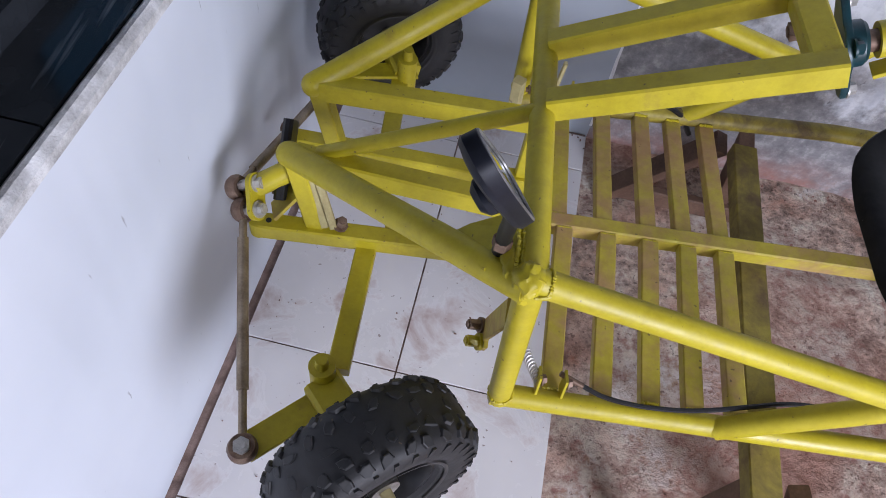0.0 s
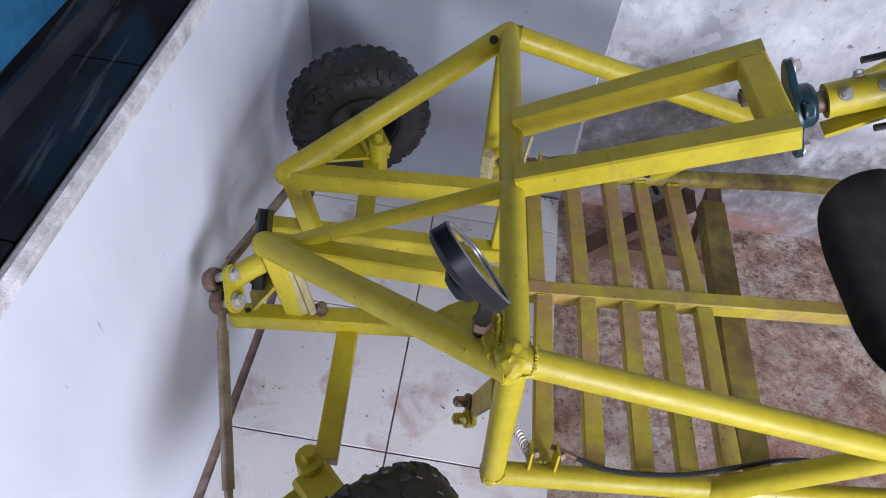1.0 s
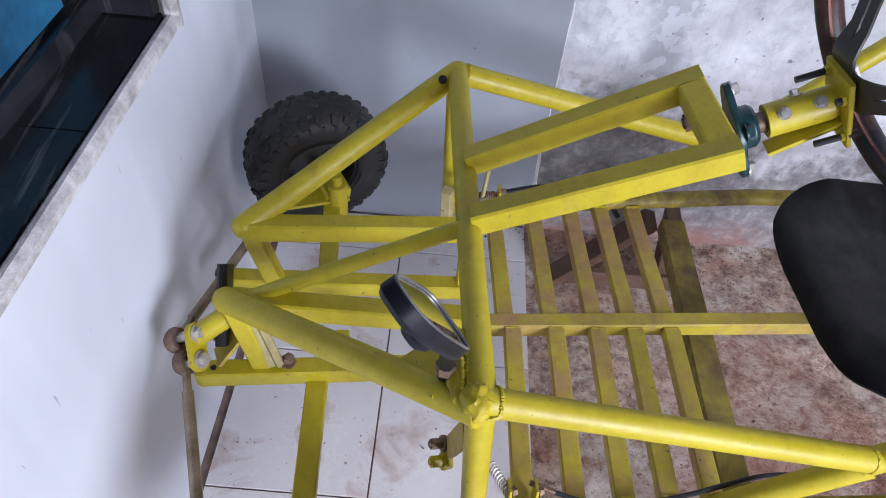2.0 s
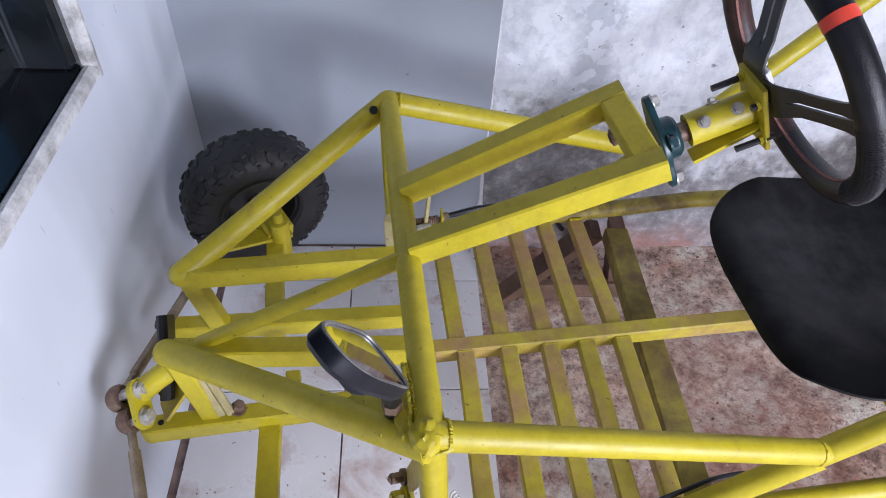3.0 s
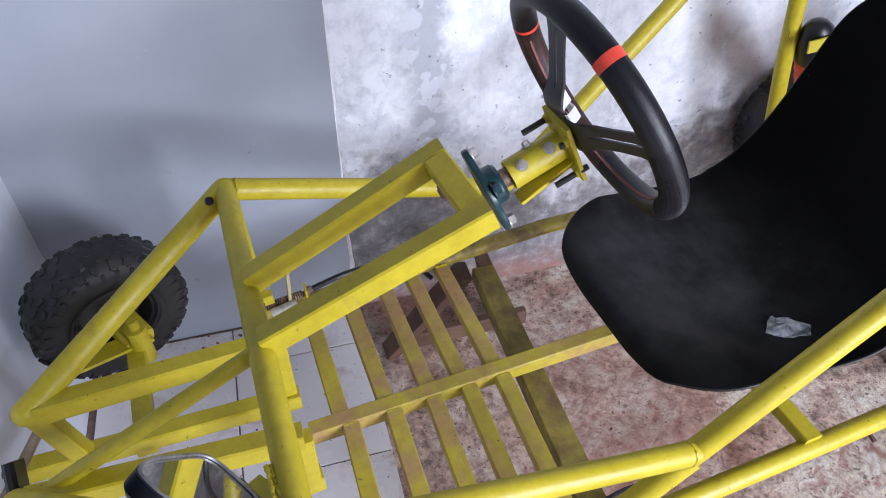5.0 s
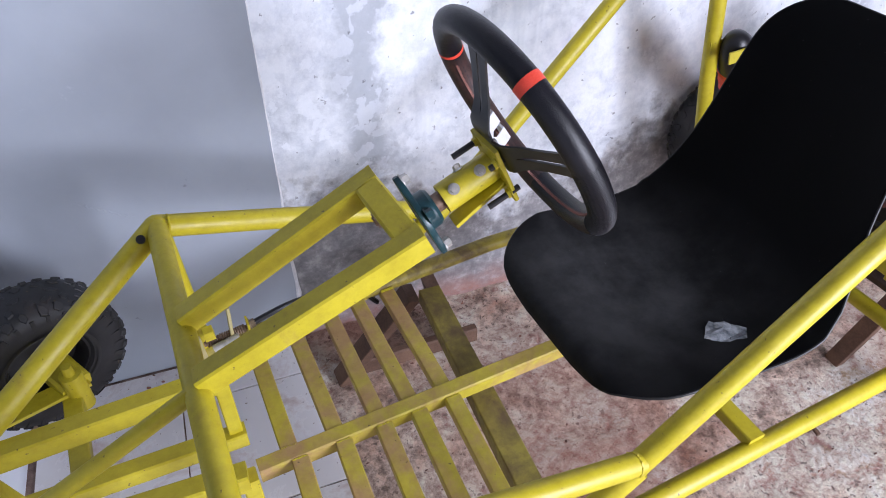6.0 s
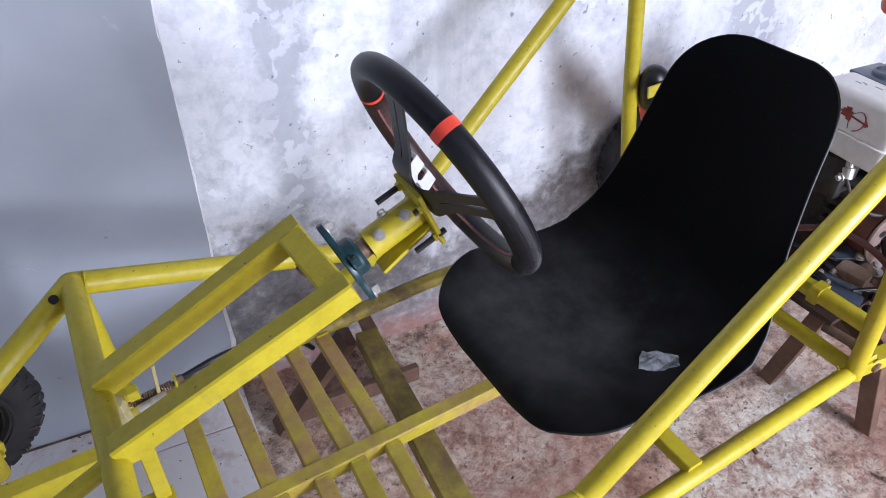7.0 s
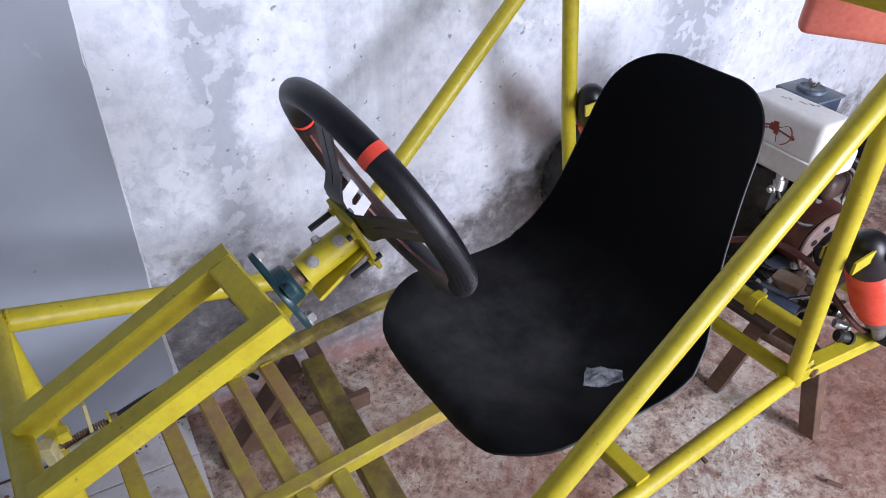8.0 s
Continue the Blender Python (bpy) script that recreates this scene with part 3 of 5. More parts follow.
FLOOR_Z = 0.385
NEAR_TOP, FAR_TOP = Vector((0.562, -0.405, 0.792)), Vector((0.574, 0.392, 0.785))
NOSE = {-1: Vector((0.132, -0.077, 0.585)), 1: Vector((0.142, 0.094, 0.605))}
tube(NEAR_TOP - Vector((0, 0.012, 0)), FAR_TOP + Vector((0, 0.010, 0)), name="cross_tube")
COLUMN = {-1: (Vector((0.575, -0.069, 0.801)), Vector((0.961, -0.093, 0.980))), 1: (Vector((0.575, 0.080, 0.801)), Vector((0.948, 0.076, 0.992)))}
for s, top in ((-1, NEAR_TOP), (1, FAR_TOP)):
    tip = NOSE[s]
    end = top + Vector((0, -0.010, -0.010)) if s < 0 else top
    tube(end, end.lerp(tip, 0.86), end.lerp(tip, 0.965), tip, name="nose_tube", r=0.0250)
    tube(top, (0.588, s * 0.41, FLOOR_Z), name="hoop_leg")
    tube(top if s < 0 else top + Vector((0, 0.010, -0.008)), (1.219, s * 0.416, 0.616) if s < 0 else (1.219, 0.430, 0.590), name="side_tube", r=R_T if s < 0 else 0.0245)
    tube((1.00, s * 0.41, FLOOR_Z), (1.222, s * 0.414, 0.596), name="side_strut")
    tube((1.205, s * 0.414, 0.598) if s < 0 else (1.205, 0.385, 0.590), (2.09, -0.405, 1.364) if s < 0 else (2.09, 0.460, 1.415), name="roll_bar")
    rail = ((0.572, -0.405, FLOOR_Z), (1.2, -0.405, FLOOR_Z), (2.175, -0.400, FLOOR_Z)) if s < 0 else ((0.572, 0.395, 0.376), (1.4, 0.420, 0.410), (2.155, 0.412, 0.408))
    tube(*rail, name="lower_rail", mat=yellow if s < 0 else yellow_rusty)
    o = 0.0 if s < 0 else -0.022
    tube((2.190 + o, s * 0.405, FLOOR_Z - 0.01), (2.091 + o, s * 0.402, 0.80), (1.992 + o, s * 0.402, 1.345), name="rear_post")
    beam(tip + Vector((0.012, 0, -0.004)), (0.60, s * 0.118, 0.580), 0.040, 0.046, "nose_bar")
    beam((0.065, s * 0.122, 0.402), (0.62, s * 0.103, 0.402), 0.040, 0.042, "lower_nose_bar")
    beam(tip + Vector((0.009, 0, 0.0)), (0.185, s * 0.108, 0.405), 0.040, 0.036, "nose_post", up=(1, 0, 0))
    beam((0.60, s * 0.118, 0.580), (0.60, s * 0.11, 0.40), 0.030, 0.030, "hoop_post", up=(1, 0, 0))
    beam(*COLUMN[s], 0.041, 0.044, "column_bar")
    beam((0.29, s * 0.10, 0.378), (0.285, s * 0.405, 0.378), 0.042, 0.030, "suspension_arm")
    blob = bmesh.ops.create_icosphere(bm := B(), subdivisions=3, radius=0.0248)["verts"]
    bmesh.ops.transform(bm, matrix=Matrix.Translation(top) @ Matrix.Diagonal((1.0, 0.95, 0.92, 1)), verts=blob)
    part("joint_cap", bm, yellow, kart)
    blob = bmesh.ops.create_icosphere(bm := B(), subdivisions=3, radius=0.0252)["verts"]
    bmesh.ops.transform(bm, matrix=Matrix.Translation(tip), verts=blob)
    part("joint_cap", bm, yellow, kart)
    weld(ring_points(top + Vector((0.022, 0, -0.005)), (1, 0, -0.2), R_T, 10), 0.0036, 7 + s)
    weld(ring_points((1.205, s * 0.416, 0.620), (1, 0, -0.25), R_T, 10), 0.003, 17 + s)
    weld(ring_points((0.588, s * 0.41, FLOOR_Z + 0.022), (0, 0, 1), R_T + 0.001, 10), 0.004, 27 + s)
    weld(ring_points((2.165, s * 0.393, 0.40), (0, 0, 1), R_T, 10), 0.004, 47 + s)
along_col = (COLUMN[-1][1] - COLUMN[-1][0]).normalized()
beam(COLUMN[-1][1] - along_col * 0.0230 + Vector((0, 0.019, 0)), COLUMN[1][1] - along_col * 0.0230 - Vector((0, 0.019, 0)), 0.045, 0.0425, "column_end_bar", up=(-0.39, 0, 0.92))
beam((0.62, 0.016, 0.380), (1.80, 0.022, 0.394), 0.038, 0.040, "centre_bar", mat=yellow_muddy)
beam((1.60, -0.40, 0.405), (1.60, 0.40, 0.405), 0.042, 0.030, "seat_bearer")
beam((1.47, -0.13, 0.405), (1.47, 0.07, 0.405), 0.036, 0.026, "seat_bearer", mat=yellow_muddy)
tube((0.188, -0.070, 0.592), (0.560, -0.078, 0.792), r=0.0145, name="brace_tube")
tube((2.178, -0.39, 0.401), (2.178, 0.39, 0.404), r=0.021, name="rear_cross_tube")
tube((2.178, -0.40, 0.540), (2.178, 0.39, 0.540), r=0.0235, name="rear_cross_bar")
tube((2.075, -0.42, 1.347), (2.075, 0.44, 1.347), name="roll_bar_cross_tube")
beam((2.178, -0.232, 0.540), (2.178, -0.258, 0.540), 0.050, 0.050, "clamp_plate", up=(0, 0, 1))

# a small black disc painted in for the dark inside of a hole
hole = Vector((0.539, 0.345, 0.797))
part("hole_disc", sweep(B(), [hole - Vector((0, -0.5, 0.85)) * 0.004, hole + Vector((0, -0.5, 0.85)) * 0.0012], 0.009, 14), black_plastic, kart)
# the big hand-made gusset on the near side of the cross tube, and its weld
bm = B()
outline = [(0.425, -0.318, 0.722), (0.470, -0.300, 0.750), (0.525, -0.298, 0.790), (0.545, -0.330, 0.797), (0.540, -0.395, 0.795), (0.500, -0.385, 0.770)]
top = [bm.verts.new(Vector(p) + Vector((0, 0, 0.006))) for p in outline]
low = [bm.verts.new(Vector(p) - Vector((0, 0, 0.006))) for p in outline]
bm.faces.new(top)
bm.faces.new(low[::-1])
for k in range(len(outline)):
    bm.faces.new((top[k], top[(k + 1) % 6], low[(k + 1) % 6], low[k]))
part("gusset_plate", bm, yellow, kart, smooth=False)
weld([(0.536, -0.29, 0.800), (0.538, -0.35, 0.804), (0.536, -0.395, 0.802)], 0.0042, 4)
weld([(0.541, -0.29, 0.797), (0.546, -0.345, 0.803), (0.545, -0.405, 0.800)], 0.0046, 5)
weld([(0.578, -0.372, 0.800), (0.590, -0.425, 0.788), (0.565, -0.432, 0.786)], 0.0045, 6)
weld([(0.552, -0.43, 0.79), (0.548, -0.43, 0.765)], 0.005, 3)
# the lumpy hand-laid weld round the near top joint
for at, size, seed in (((0.556, -0.404, 0.790), (0.025, 0.029, 0.027), 1.7), ((0.534, -0.375, 0.782), (0.019, 0.040, 0.019), 5.3)):
    bm = B()
    bmesh.ops.create_icosphere(bm, subdivisions=4, radius=1.0)
    for v in bm.verts:
        v.co *= 1.0 + 0.16 * noise.noise(v.co * 2.4 + Vector((seed, 0, 0))) + 0.10 * noise.noise(v.co * 6.0 + Vector((0, seed, 0)))
        v.co = Vector((v.co.x * size[0], v.co.y * size[1], v.co.z * size[2])) + Vector(at)
    part("weld_bead", bm, yellow, kart, "lumpy yellow weld")
weld([(0.43, -0.32, 0.728), (0.50, -0.39, 0.774)], 0.004, 9)

# floor slats, and their welds to the centre bar and the rails
for i, (near, far) in enumerate(((0.706, 0.692), (0.803, 0.795), (0.897, 0.894), (0.982, 0.975), (1.067, 1.061))):
    for s, x, end in ((-1, near, near - 0.022), (1, far, far + 0.006)):
        inner = 0.014 + s * 0.018
        beam((x, inner, FLOOR_Z + 0.002), (end, s * 0.395, FLOOR_Z - 0.002), 0.038, 0.026, "floor_slat", mat=yellow_caked if (s > 0 and i > 0) or i == 4 else yellow_muddy)
        weld([(x - 0.017, inner, FLOOR_Z + 0.013), (x + 0.017, inner, FLOOR_Z + 0.013)], 0.0042, 60 + i * 2 + s)
        weld([(end - 0.017, s * 0.385, FLOOR_Z + 0.013), (end + 0.017, s * 0.385, FLOOR_Z + 0.013)], 0.0048, 80 + i * 2 + s)

# ---- wheels ----


def wheel_at(c, yaw, camber, r=0.190, w=0.136, seed=1, knobs=30):
    """A small black rim with a knobbly balloon tyre; its axle is the x axis of m."""
    m = Matrix.Translation(c) @ pose(0, 0, 0, 0, 0, 90 + yaw) @ pose(0, 0, 0, 0, -camber, 0)
    rim_r = r * 0.47
    hub = part("wheel", lathe(B(), [(0.0, -0.045), (0.028, -0.045), (0.028, 0.045), (0.0, 0.045)], m, 20), steel, kart)
    part("rim", lathe(B(), [(rim_r * 1.04, -w * 0.36), (rim_r * 0.98, -w * 0.37), (rim_r * 0.90, -w * 0.28), (rim_r * 0.86, -w * 0.05), (0.026, -0.012), (0.026, 0.012), (rim_r * 0.86, w * 0.05), (rim_r * 0.90, w * 0.28), (rim_r * 0.98, w * 0.37), (rim_r * 1.04, w * 0.36)], m, 40), rim_black, hub)
    prof = [(rim_r * 1.02, -w * 0.34), (rim_r * 1.10, -w * 0.42), (r * 0.64, -w * 0.485), (r * 0.76, -w * 0.50), (r * 0.86, -w * 0.47), (r * 0.925, -w * 0.38), (r * 0.95, -w * 0.22), (r * 0.957, 0)]
    part("tyre", lathe(B(), prof + [(a, -b) for a, b in prof[-2::-1]], m, 56), tyre_rubber, hub, "knobbly black rubber tyre with dried mud")
    rnd = random.Random(seed)
    bm = B()
    for k in range(knobs):
        for lane, (along, width, length, tall) in enumerate(((-0.41, 0.11, 0.017, 0.022), (-0.22, 0.10, 0.016, 0.020), (0.0, 0.11, 0.018, 0.019), (0.22, 0.10, 0.016, 0.020), (0.41, 0.11, 0.017, 0.022))):
            if lane == 2 and k % 2:
                continue
            ang = (k + (0.5 if lane in (1, 3) else 0.0) + 0.12 * rnd.uniform(-1, 1)) * math.tau / knobs
            rr = r * (0.918 if abs(along) > 0.3 else 0.953)
            tilt = math.radians(-38 if along < -0.3 else 38 if along > 0.3 else 0)
            q = m @ Euler((ang, 0, 0)).to_matrix().to_4x4() @ Matrix.Translation((along * w, 0, rr)) @ Euler((0, tilt, 0)).to_matrix().to_4x4() @ Euler((0, 0, rnd.uniform(-0.4, 0.4))).to_matrix().to_4x4()
            sx, sy = width * w * 0.5, length * 0.5
            lift = tall * rnd.uniform(0.07, 0.17)
            turned = rnd.uniform(0.75, 1.25)
            jag = [rnd.uniform(0.85, 1.65) for e in range(6)]
            rings = []
            for z, k1 in ((-0.006, 1.30), (lift * 0.7, 1.08), (lift, 0.86)):
                rings.append([bm.verts.new(q @ Vector((math.cos(e * math.tau / 6) * sx * k1 * jag[e] * turned, math.sin(e * math.tau / 6) * sy * k1 * jag[e] / turned, z))) for e in range(6)])
            bm.faces.new(rings[-1])
            for low, high in zip(rings, rings[1:]):
                for e in range(6):
                    bm.faces.new((low[e], low[(e + 1) % 6], high[(e + 1) % 6], high[e]))
        # short ribs on both shoulders
        for side in (-1, 1):
            for off in (0.18, 0.30):
                ang = (k + off) * math.tau / knobs
                q = m @ Euler((ang, 0, 0)).to_matrix().to_4x4() @ Matrix.Translation((side * w * 0.488, 0, r * 0.80))
                rib = bmesh.ops.create_cube(bm, size=1)["verts"]
                bmesh.ops.transform(bm, matrix=q @ Matrix.Diagonal((0.004, 0.004, 0.022, 1)), verts=rib)
    tagged(part("tread", bm, tyre_rubber, hub, smooth=False), kind="stuff")
    part("rim_ring", lathe(B(), [(rim_r * 1.16, -w * 0.470), (rim_r * 1.20, -w * 0.478), (rim_r * 1.24, -w * 0.482)], m, 48), rim_black, hub)
    return m


FAR, NEAR = (0.238, 0.512, 0.426), (0.380, -0.578, 0.397)
wheel_at(FAR, 20, 3, seed=3)
m_near = wheel_at(NEAR, 37, -5, seed=8)
wheel_at((2.41, 0.545, 0.46), 0, 0, r=0.215, w=0.17, seed=13)

# ---- front steering and king pins ----
for s, c, tip in ((-1, Vector((0.262, -0.425, 0.39)), Vector((0.158, -0.575, 0.392))), (1, Vector((0.300, 0.392, 0.40)), Vector((0.150, 0.36, 0.41)))):
    knuckle = part("king_pin", sweep(B(), [c - Vector((0, 0, 0.055)), c + Vector((0, 0, 0.045))], 0.024, 18), yellow, kart, "yellow king pin bush with its bolt")
    part("pin_cap", sweep(B(), [c + Vector((0, 0, 0.045)), c + Vector((0, 0, 0.052)), c + Vector((0, 0, 0.053)), c + Vector((0, 0, 0.078))], 0.02, 14, radii=[0.0245, 0.0245, 0.013, 0.011]), yellow, knuckle)
    target = Vector(NEAR if s < 0 else FAR)
    part("stub_plate", bar(B(), c + Vector((0, s * 0.01, -0.005)), c.lerp(target, 0.62), 0.07, 0.05), yellow, knuckle)
    part("steering_arm", bar(B(), c + Vector((0.02, s * 0.03, -0.01)), tip, 0.052, 0.009), yellow, knuckle)
part("axle_stub", sweep(B(), [m_near @ Vector((-0.10, 0, 0)), m_near @ Vector((0.02, 0, 0))], 0.011, 12), yellow_pale, kart)
part("axle_stub", sweep(B(), [m_near @ Vector((0.10, 0, 0)), m_near @ Vector((-0.02, 0, 0))], 0.011, 12), yellow_pale, kart)


def rod_end(c, axis, parent):
    bm = B()
    lathe(bm, [(0.011, -0.010), (0.022, -0.012), (0.026, -0.004), (0.026, 0.004), (0.022, 0.012), (0.011, 0.010)], Matrix.Translation(c) @ Vector(axis).to_track_quat("X", "Z").to_matrix().to_4x4(), 22)
    return part("rod_end", bm, rusty, parent)


for a, b in (((0.048, -0.142, 0.474), (0.158, -0.577, 0.404)), ((0.028, -0.104, 0.492), (0.155, 0.36, 0.42))):
    a, b = Vector(a), Vector(b)
    d = (b - a).normalized()
    rod = part("tie_rod", sweep(B(), [a + d * 0.02, a + d * 0.06, a + d * 0.061, b - d * 0.10, b - d * 0.099, b - d * 0.02], 0.01, 12, radii=[0.0078, 0.0078, 0.0108, 0.0108, 0.0075, 0.0075]), brass_dull, kart)
    rod_end(a, (0.86, -0.10, 0.50), rod)
    rod_end(b, (0, 0, 1), rod)
bolt((0.158, -0.577, 0.408), (0, 0, 1), 0.015, 0.016)
bolt((0.155, 0.36, 0.424), (0, 0, 1), 0.015, 0.016)
# pitman arm with two bolts in front of a black bearing plate
bm = B()
loop = []
for k in range(24):
    a = k * math.tau / 24
    cz = Vector((0, math.cos(a), math.sin(a))) * 0.022
    loop.append(cz + (Vector((0, 0.025, 0)) if math.cos(a) > 0 else Vector((0, -0.025, 0))))
BOLT_A, BOLT_B = Vector((0.062, -0.108, 0.512)), Vector((0.082, -0.146, 0.494))
PIT_N = Vector((0.86, -0.10, 0.50)).normalized()
pit_y = (BOLT_A - BOLT_B).normalized()
pit_y = (pit_y - PIT_N * pit_y.dot(PIT_N)).normalized()
pit_z = PIT_N.cross(pit_y)
pit = Matrix.Translation((BOLT_A + BOLT_B) / 2) @ Matrix((PIT_N, pit_y, pit_z)).transposed().to_4x4()
f0 = [bm.verts.new(pit @ (p + Vector((0.005, 0, 0)))) for p in loop]
f1 = [bm.verts.new(pit @ (p - Vector((0.005, 0, 0)))) for p in loop]
bm.faces.new(f0)
bm.faces.new(f1[::-1])
for k in range(24):
    bm.faces.new((f0[k], f0[(k + 1) % 24], f1[(k + 1) % 24], f1[k]))
pitman = part("pitman_arm", bm, yellow, kart)
for y, z in ((0.025, 0.0), (-0.025, 0.0)):
    bolt(pit @ Vector((-0.005, y, z)), pit.to_3x3() @ Vector((-1, 0, 0.0)), 0.011, 0.030, pitman)
    bolt(pit @ Vector((0.005, y, z)), pit.to_3x3() @ Vector((1, 0, 0.0)), 0.012, 0.014, pitman)
part("pitman_shaft", sweep(B(), [(0.066, -0.104, 0.505), (0.128, -0.070, 0.530)], 0.022, 18), yellow, kart)
bearing = part("bearing_plate", bar(B(), (0.112, -0.10, 0.470), (0.112, 0.022, 0.572), 0.020, 0.064, up=(0, -0.6, 0.8), bevel=0.3), black_plastic, kart, "black bearing block on the nose")
bolt((0.104, 0.008, 0.562), (-1, 0, 0.3), 0.010, 0.010, bearing, rusty)
bolt((0.104, -0.088, 0.482), (-1, 0, 0.3), 0.010, 0.010, bearing, rusty)
for k, dx in enumerate((0.0, 0.018)):
    part("packing_strip", bar(B(), (0.166 + dx, -0.088, 0.555), (0.203 + dx, -0.120, 0.428), 0.010, 0.015, up=(1, 0, 0)), yellow_pale, kart, "pale unpainted packing strip")
bolt((0.232, -0.112, 0.428), (0.3, 0, 1), 0.011, 0.02, None, rusty)
beam((0.095, -0.105, 0.432), (0.140, -0.088, 0.492), 0.045, 0.008, "nose_bracket", mat=yellow_muddy)
# another hole whose dark inside is a black disc
part("hole_disc", sweep(B(), [(0.088, -0.122, 0.4215), (0.088, -0.122, 0.4245)], 0.006, 12), black_plastic, kart)
part("bar_end", sweep(B(), [(0.066, -0.122, 0.3825), (0.066, -0.122, 0.4215)], 0.0198, 20), yellow, kart)
# cut-outs and bolts under the nose
beam((0.335, -0.075, 0.395), (0.335, -0.02, 0.395), 0.03, 0.03, "spring_tab")
bolt((0.335, 0.03, 0.41), (0, 0, 1), 0.012, 0.014, None, rusty)

# clamp on the hoop leg, throttle stop with its spring and cable
part("clamp_plate", bar(B(), (0.553, -0.385, 0.66), (0.551, -0.285, 0.40), 0.008, 0.045, up=(0, 1, 0.4)), yellow_muddy, kart)
clamp = part("clamp_bracket", bar(B(), (0.553, -0.262, 0.405), (0.553, -0.318, 0.385), 0.008, 0.055, up=(0, 0, 1)), yellow_muddy, kart)
bolt((0.545, -0.275, 0.40), (-1, -0.2, 0.3), 0.011, 0.03, clamp, rusty)
bolt((0.545, -0.305, 0.388), (-1, -0.2, 0.3), 0.012, 0.03, clamp, yellow)
for x in (0.652, 0.700):
    tab = part("cable_tab", bar(B(), (x, -0.392, 0.405), (x, -0.380, 0.452), 0.030, 0.005, up=(1, 0, 0)), yellow, kart)
    bolt((x + 0.003, -0.386, 0.436), (1, 0.2, 0), 0.009, 0.010, tab, rusty)
coil = [Vector((0.622, -0.345, 0.452)).lerp(Vector((0.655, -0.388, 0.425)), k / 96) + 0.009 * (math.cos(k * 0.62) * Vector((0.6, 0.5, 0.6)) + math.sin(k * 0.62) * Vector((-0.5, 0.2, 0.8))) for k in range(97)]
part("return_spring", sweep(B(), coil, 0.0018, 6), bolt_steel, kart, "small steel return spring")
part("cable_end", sweep(B(), [(0.690, -0.372, 0.442), (0.735, -0.386, 0.432)], 0.0055, 10), rusty, kart)
cable = [(0.735, -0.386, 0.432), (0.78, -0.396, 0.420), (0.85, -0.400, 0.413), (0.93, -0.397, 0.416), (0.99, -0.390, 0.426), (1.05, -0.380, 0.440), (1.11, -0.372, 0.455), (1.17, -0.372, 0.46), (1.22, -0.385, 0.45)]


def smooth_line(pts, steps=8):
    """A smooth curve through the points."""
    pts = [Vector(p) for p in pts]
    ext = [2 * pts[0] - pts[1]] + pts + [2 * pts[-1] - pts[-2]]
    out = []
    for i in range(1, len(ext) - 2):
        p0, p1, p2, p3 = ext[i - 1:i + 3]
        for k in range(steps):
            t = k / steps
            out.append(0.5 * (2 * p1 + (p2 - p0) * t + (2 * p0 - 5 * p1 + 4 * p2 - p3) * t * t + (3 * p1 - p0 - 3 * p2 + p3) * t ** 3))
    return out + [pts[-1]]


part("throttle_cable", sweep(B(), smooth_line(cable), 0.0048, 8), black_plastic, kart)
part("brake_cable", sweep(B(), smooth_line([(0.70, 0.322, 0.497), (0.79, 0.330, 0.512), (0.87, 0.350, 0.495), (0.94, 0.385, 0.445), (1.00, 0.398, 0.405), (1.04, 0.392, 0.355)]), 0.007, 8), black_plastic, kart)

# pedal gear on the far side
pedal = part("brake_pedal", bar(B(), (0.660, 0.318, 0.575), (0.654, 0.320, 0.470), 0.014, 0.008, up=(1, 0, 0)), yellow_pale, kart, "pale flat pedal lever")
part("pedal_pad", bar(B(), (0.596, 0.318, 0.512), (0.618, 0.318, 0.514), 0.03, 0.026), yellow, pedal)
part("push_rod", sweep(B(), [(0.608, 0.306, 0.470), (0.668, 0.306, 0.483)], 0.011, 14), bolt_steel, pedal)
part("rod_core", sweep(B(), [(0.590, 0.330, 0.470), (0.695, 0.330, 0.484)], 0.006, 10), rusty, pedal)
part("rod_spring", sweep(B(), [Vector((0.596, 0.330, 0.471)).lerp(Vector((0.686, 0.330, 0.483)), k / 130) + 0.009 * Vector((0, math.cos(k * 0.8), math.sin(k * 0.8))) for k in range(131)], 0.0022, 6), rusty, pedal)
tab = part("cable_tab", bar(B(), (0.694, 0.326, 0.440), (0.694, 0.322, 0.512), 0.030, 0.005, up=(1, 0, 0)), yellow, kart)
bolt((0.697, 0.322, 0.497), (1, 0, 0.2), 0.010, 0.014, tab, brass_dull)
beam((0.575, 0.335, 0.395), (0.57, 0.325, 0.50), 0.026, 0.026, "pedal_post", mat=yellow_pale)

# ---- steering column and wheel ----
AX = Matrix.Translation((1.026, -0.004, 0.978)) @ pose(0, 0, 0, 0, -24, 0)
AX_RIM = Matrix.Translation((1.182, -0.003, 1.080)) @ pose(0, 0, 0, 0, -28.0, 0.9)


def ax(x, y, z):
    return AX @ Vector((x, y, z))


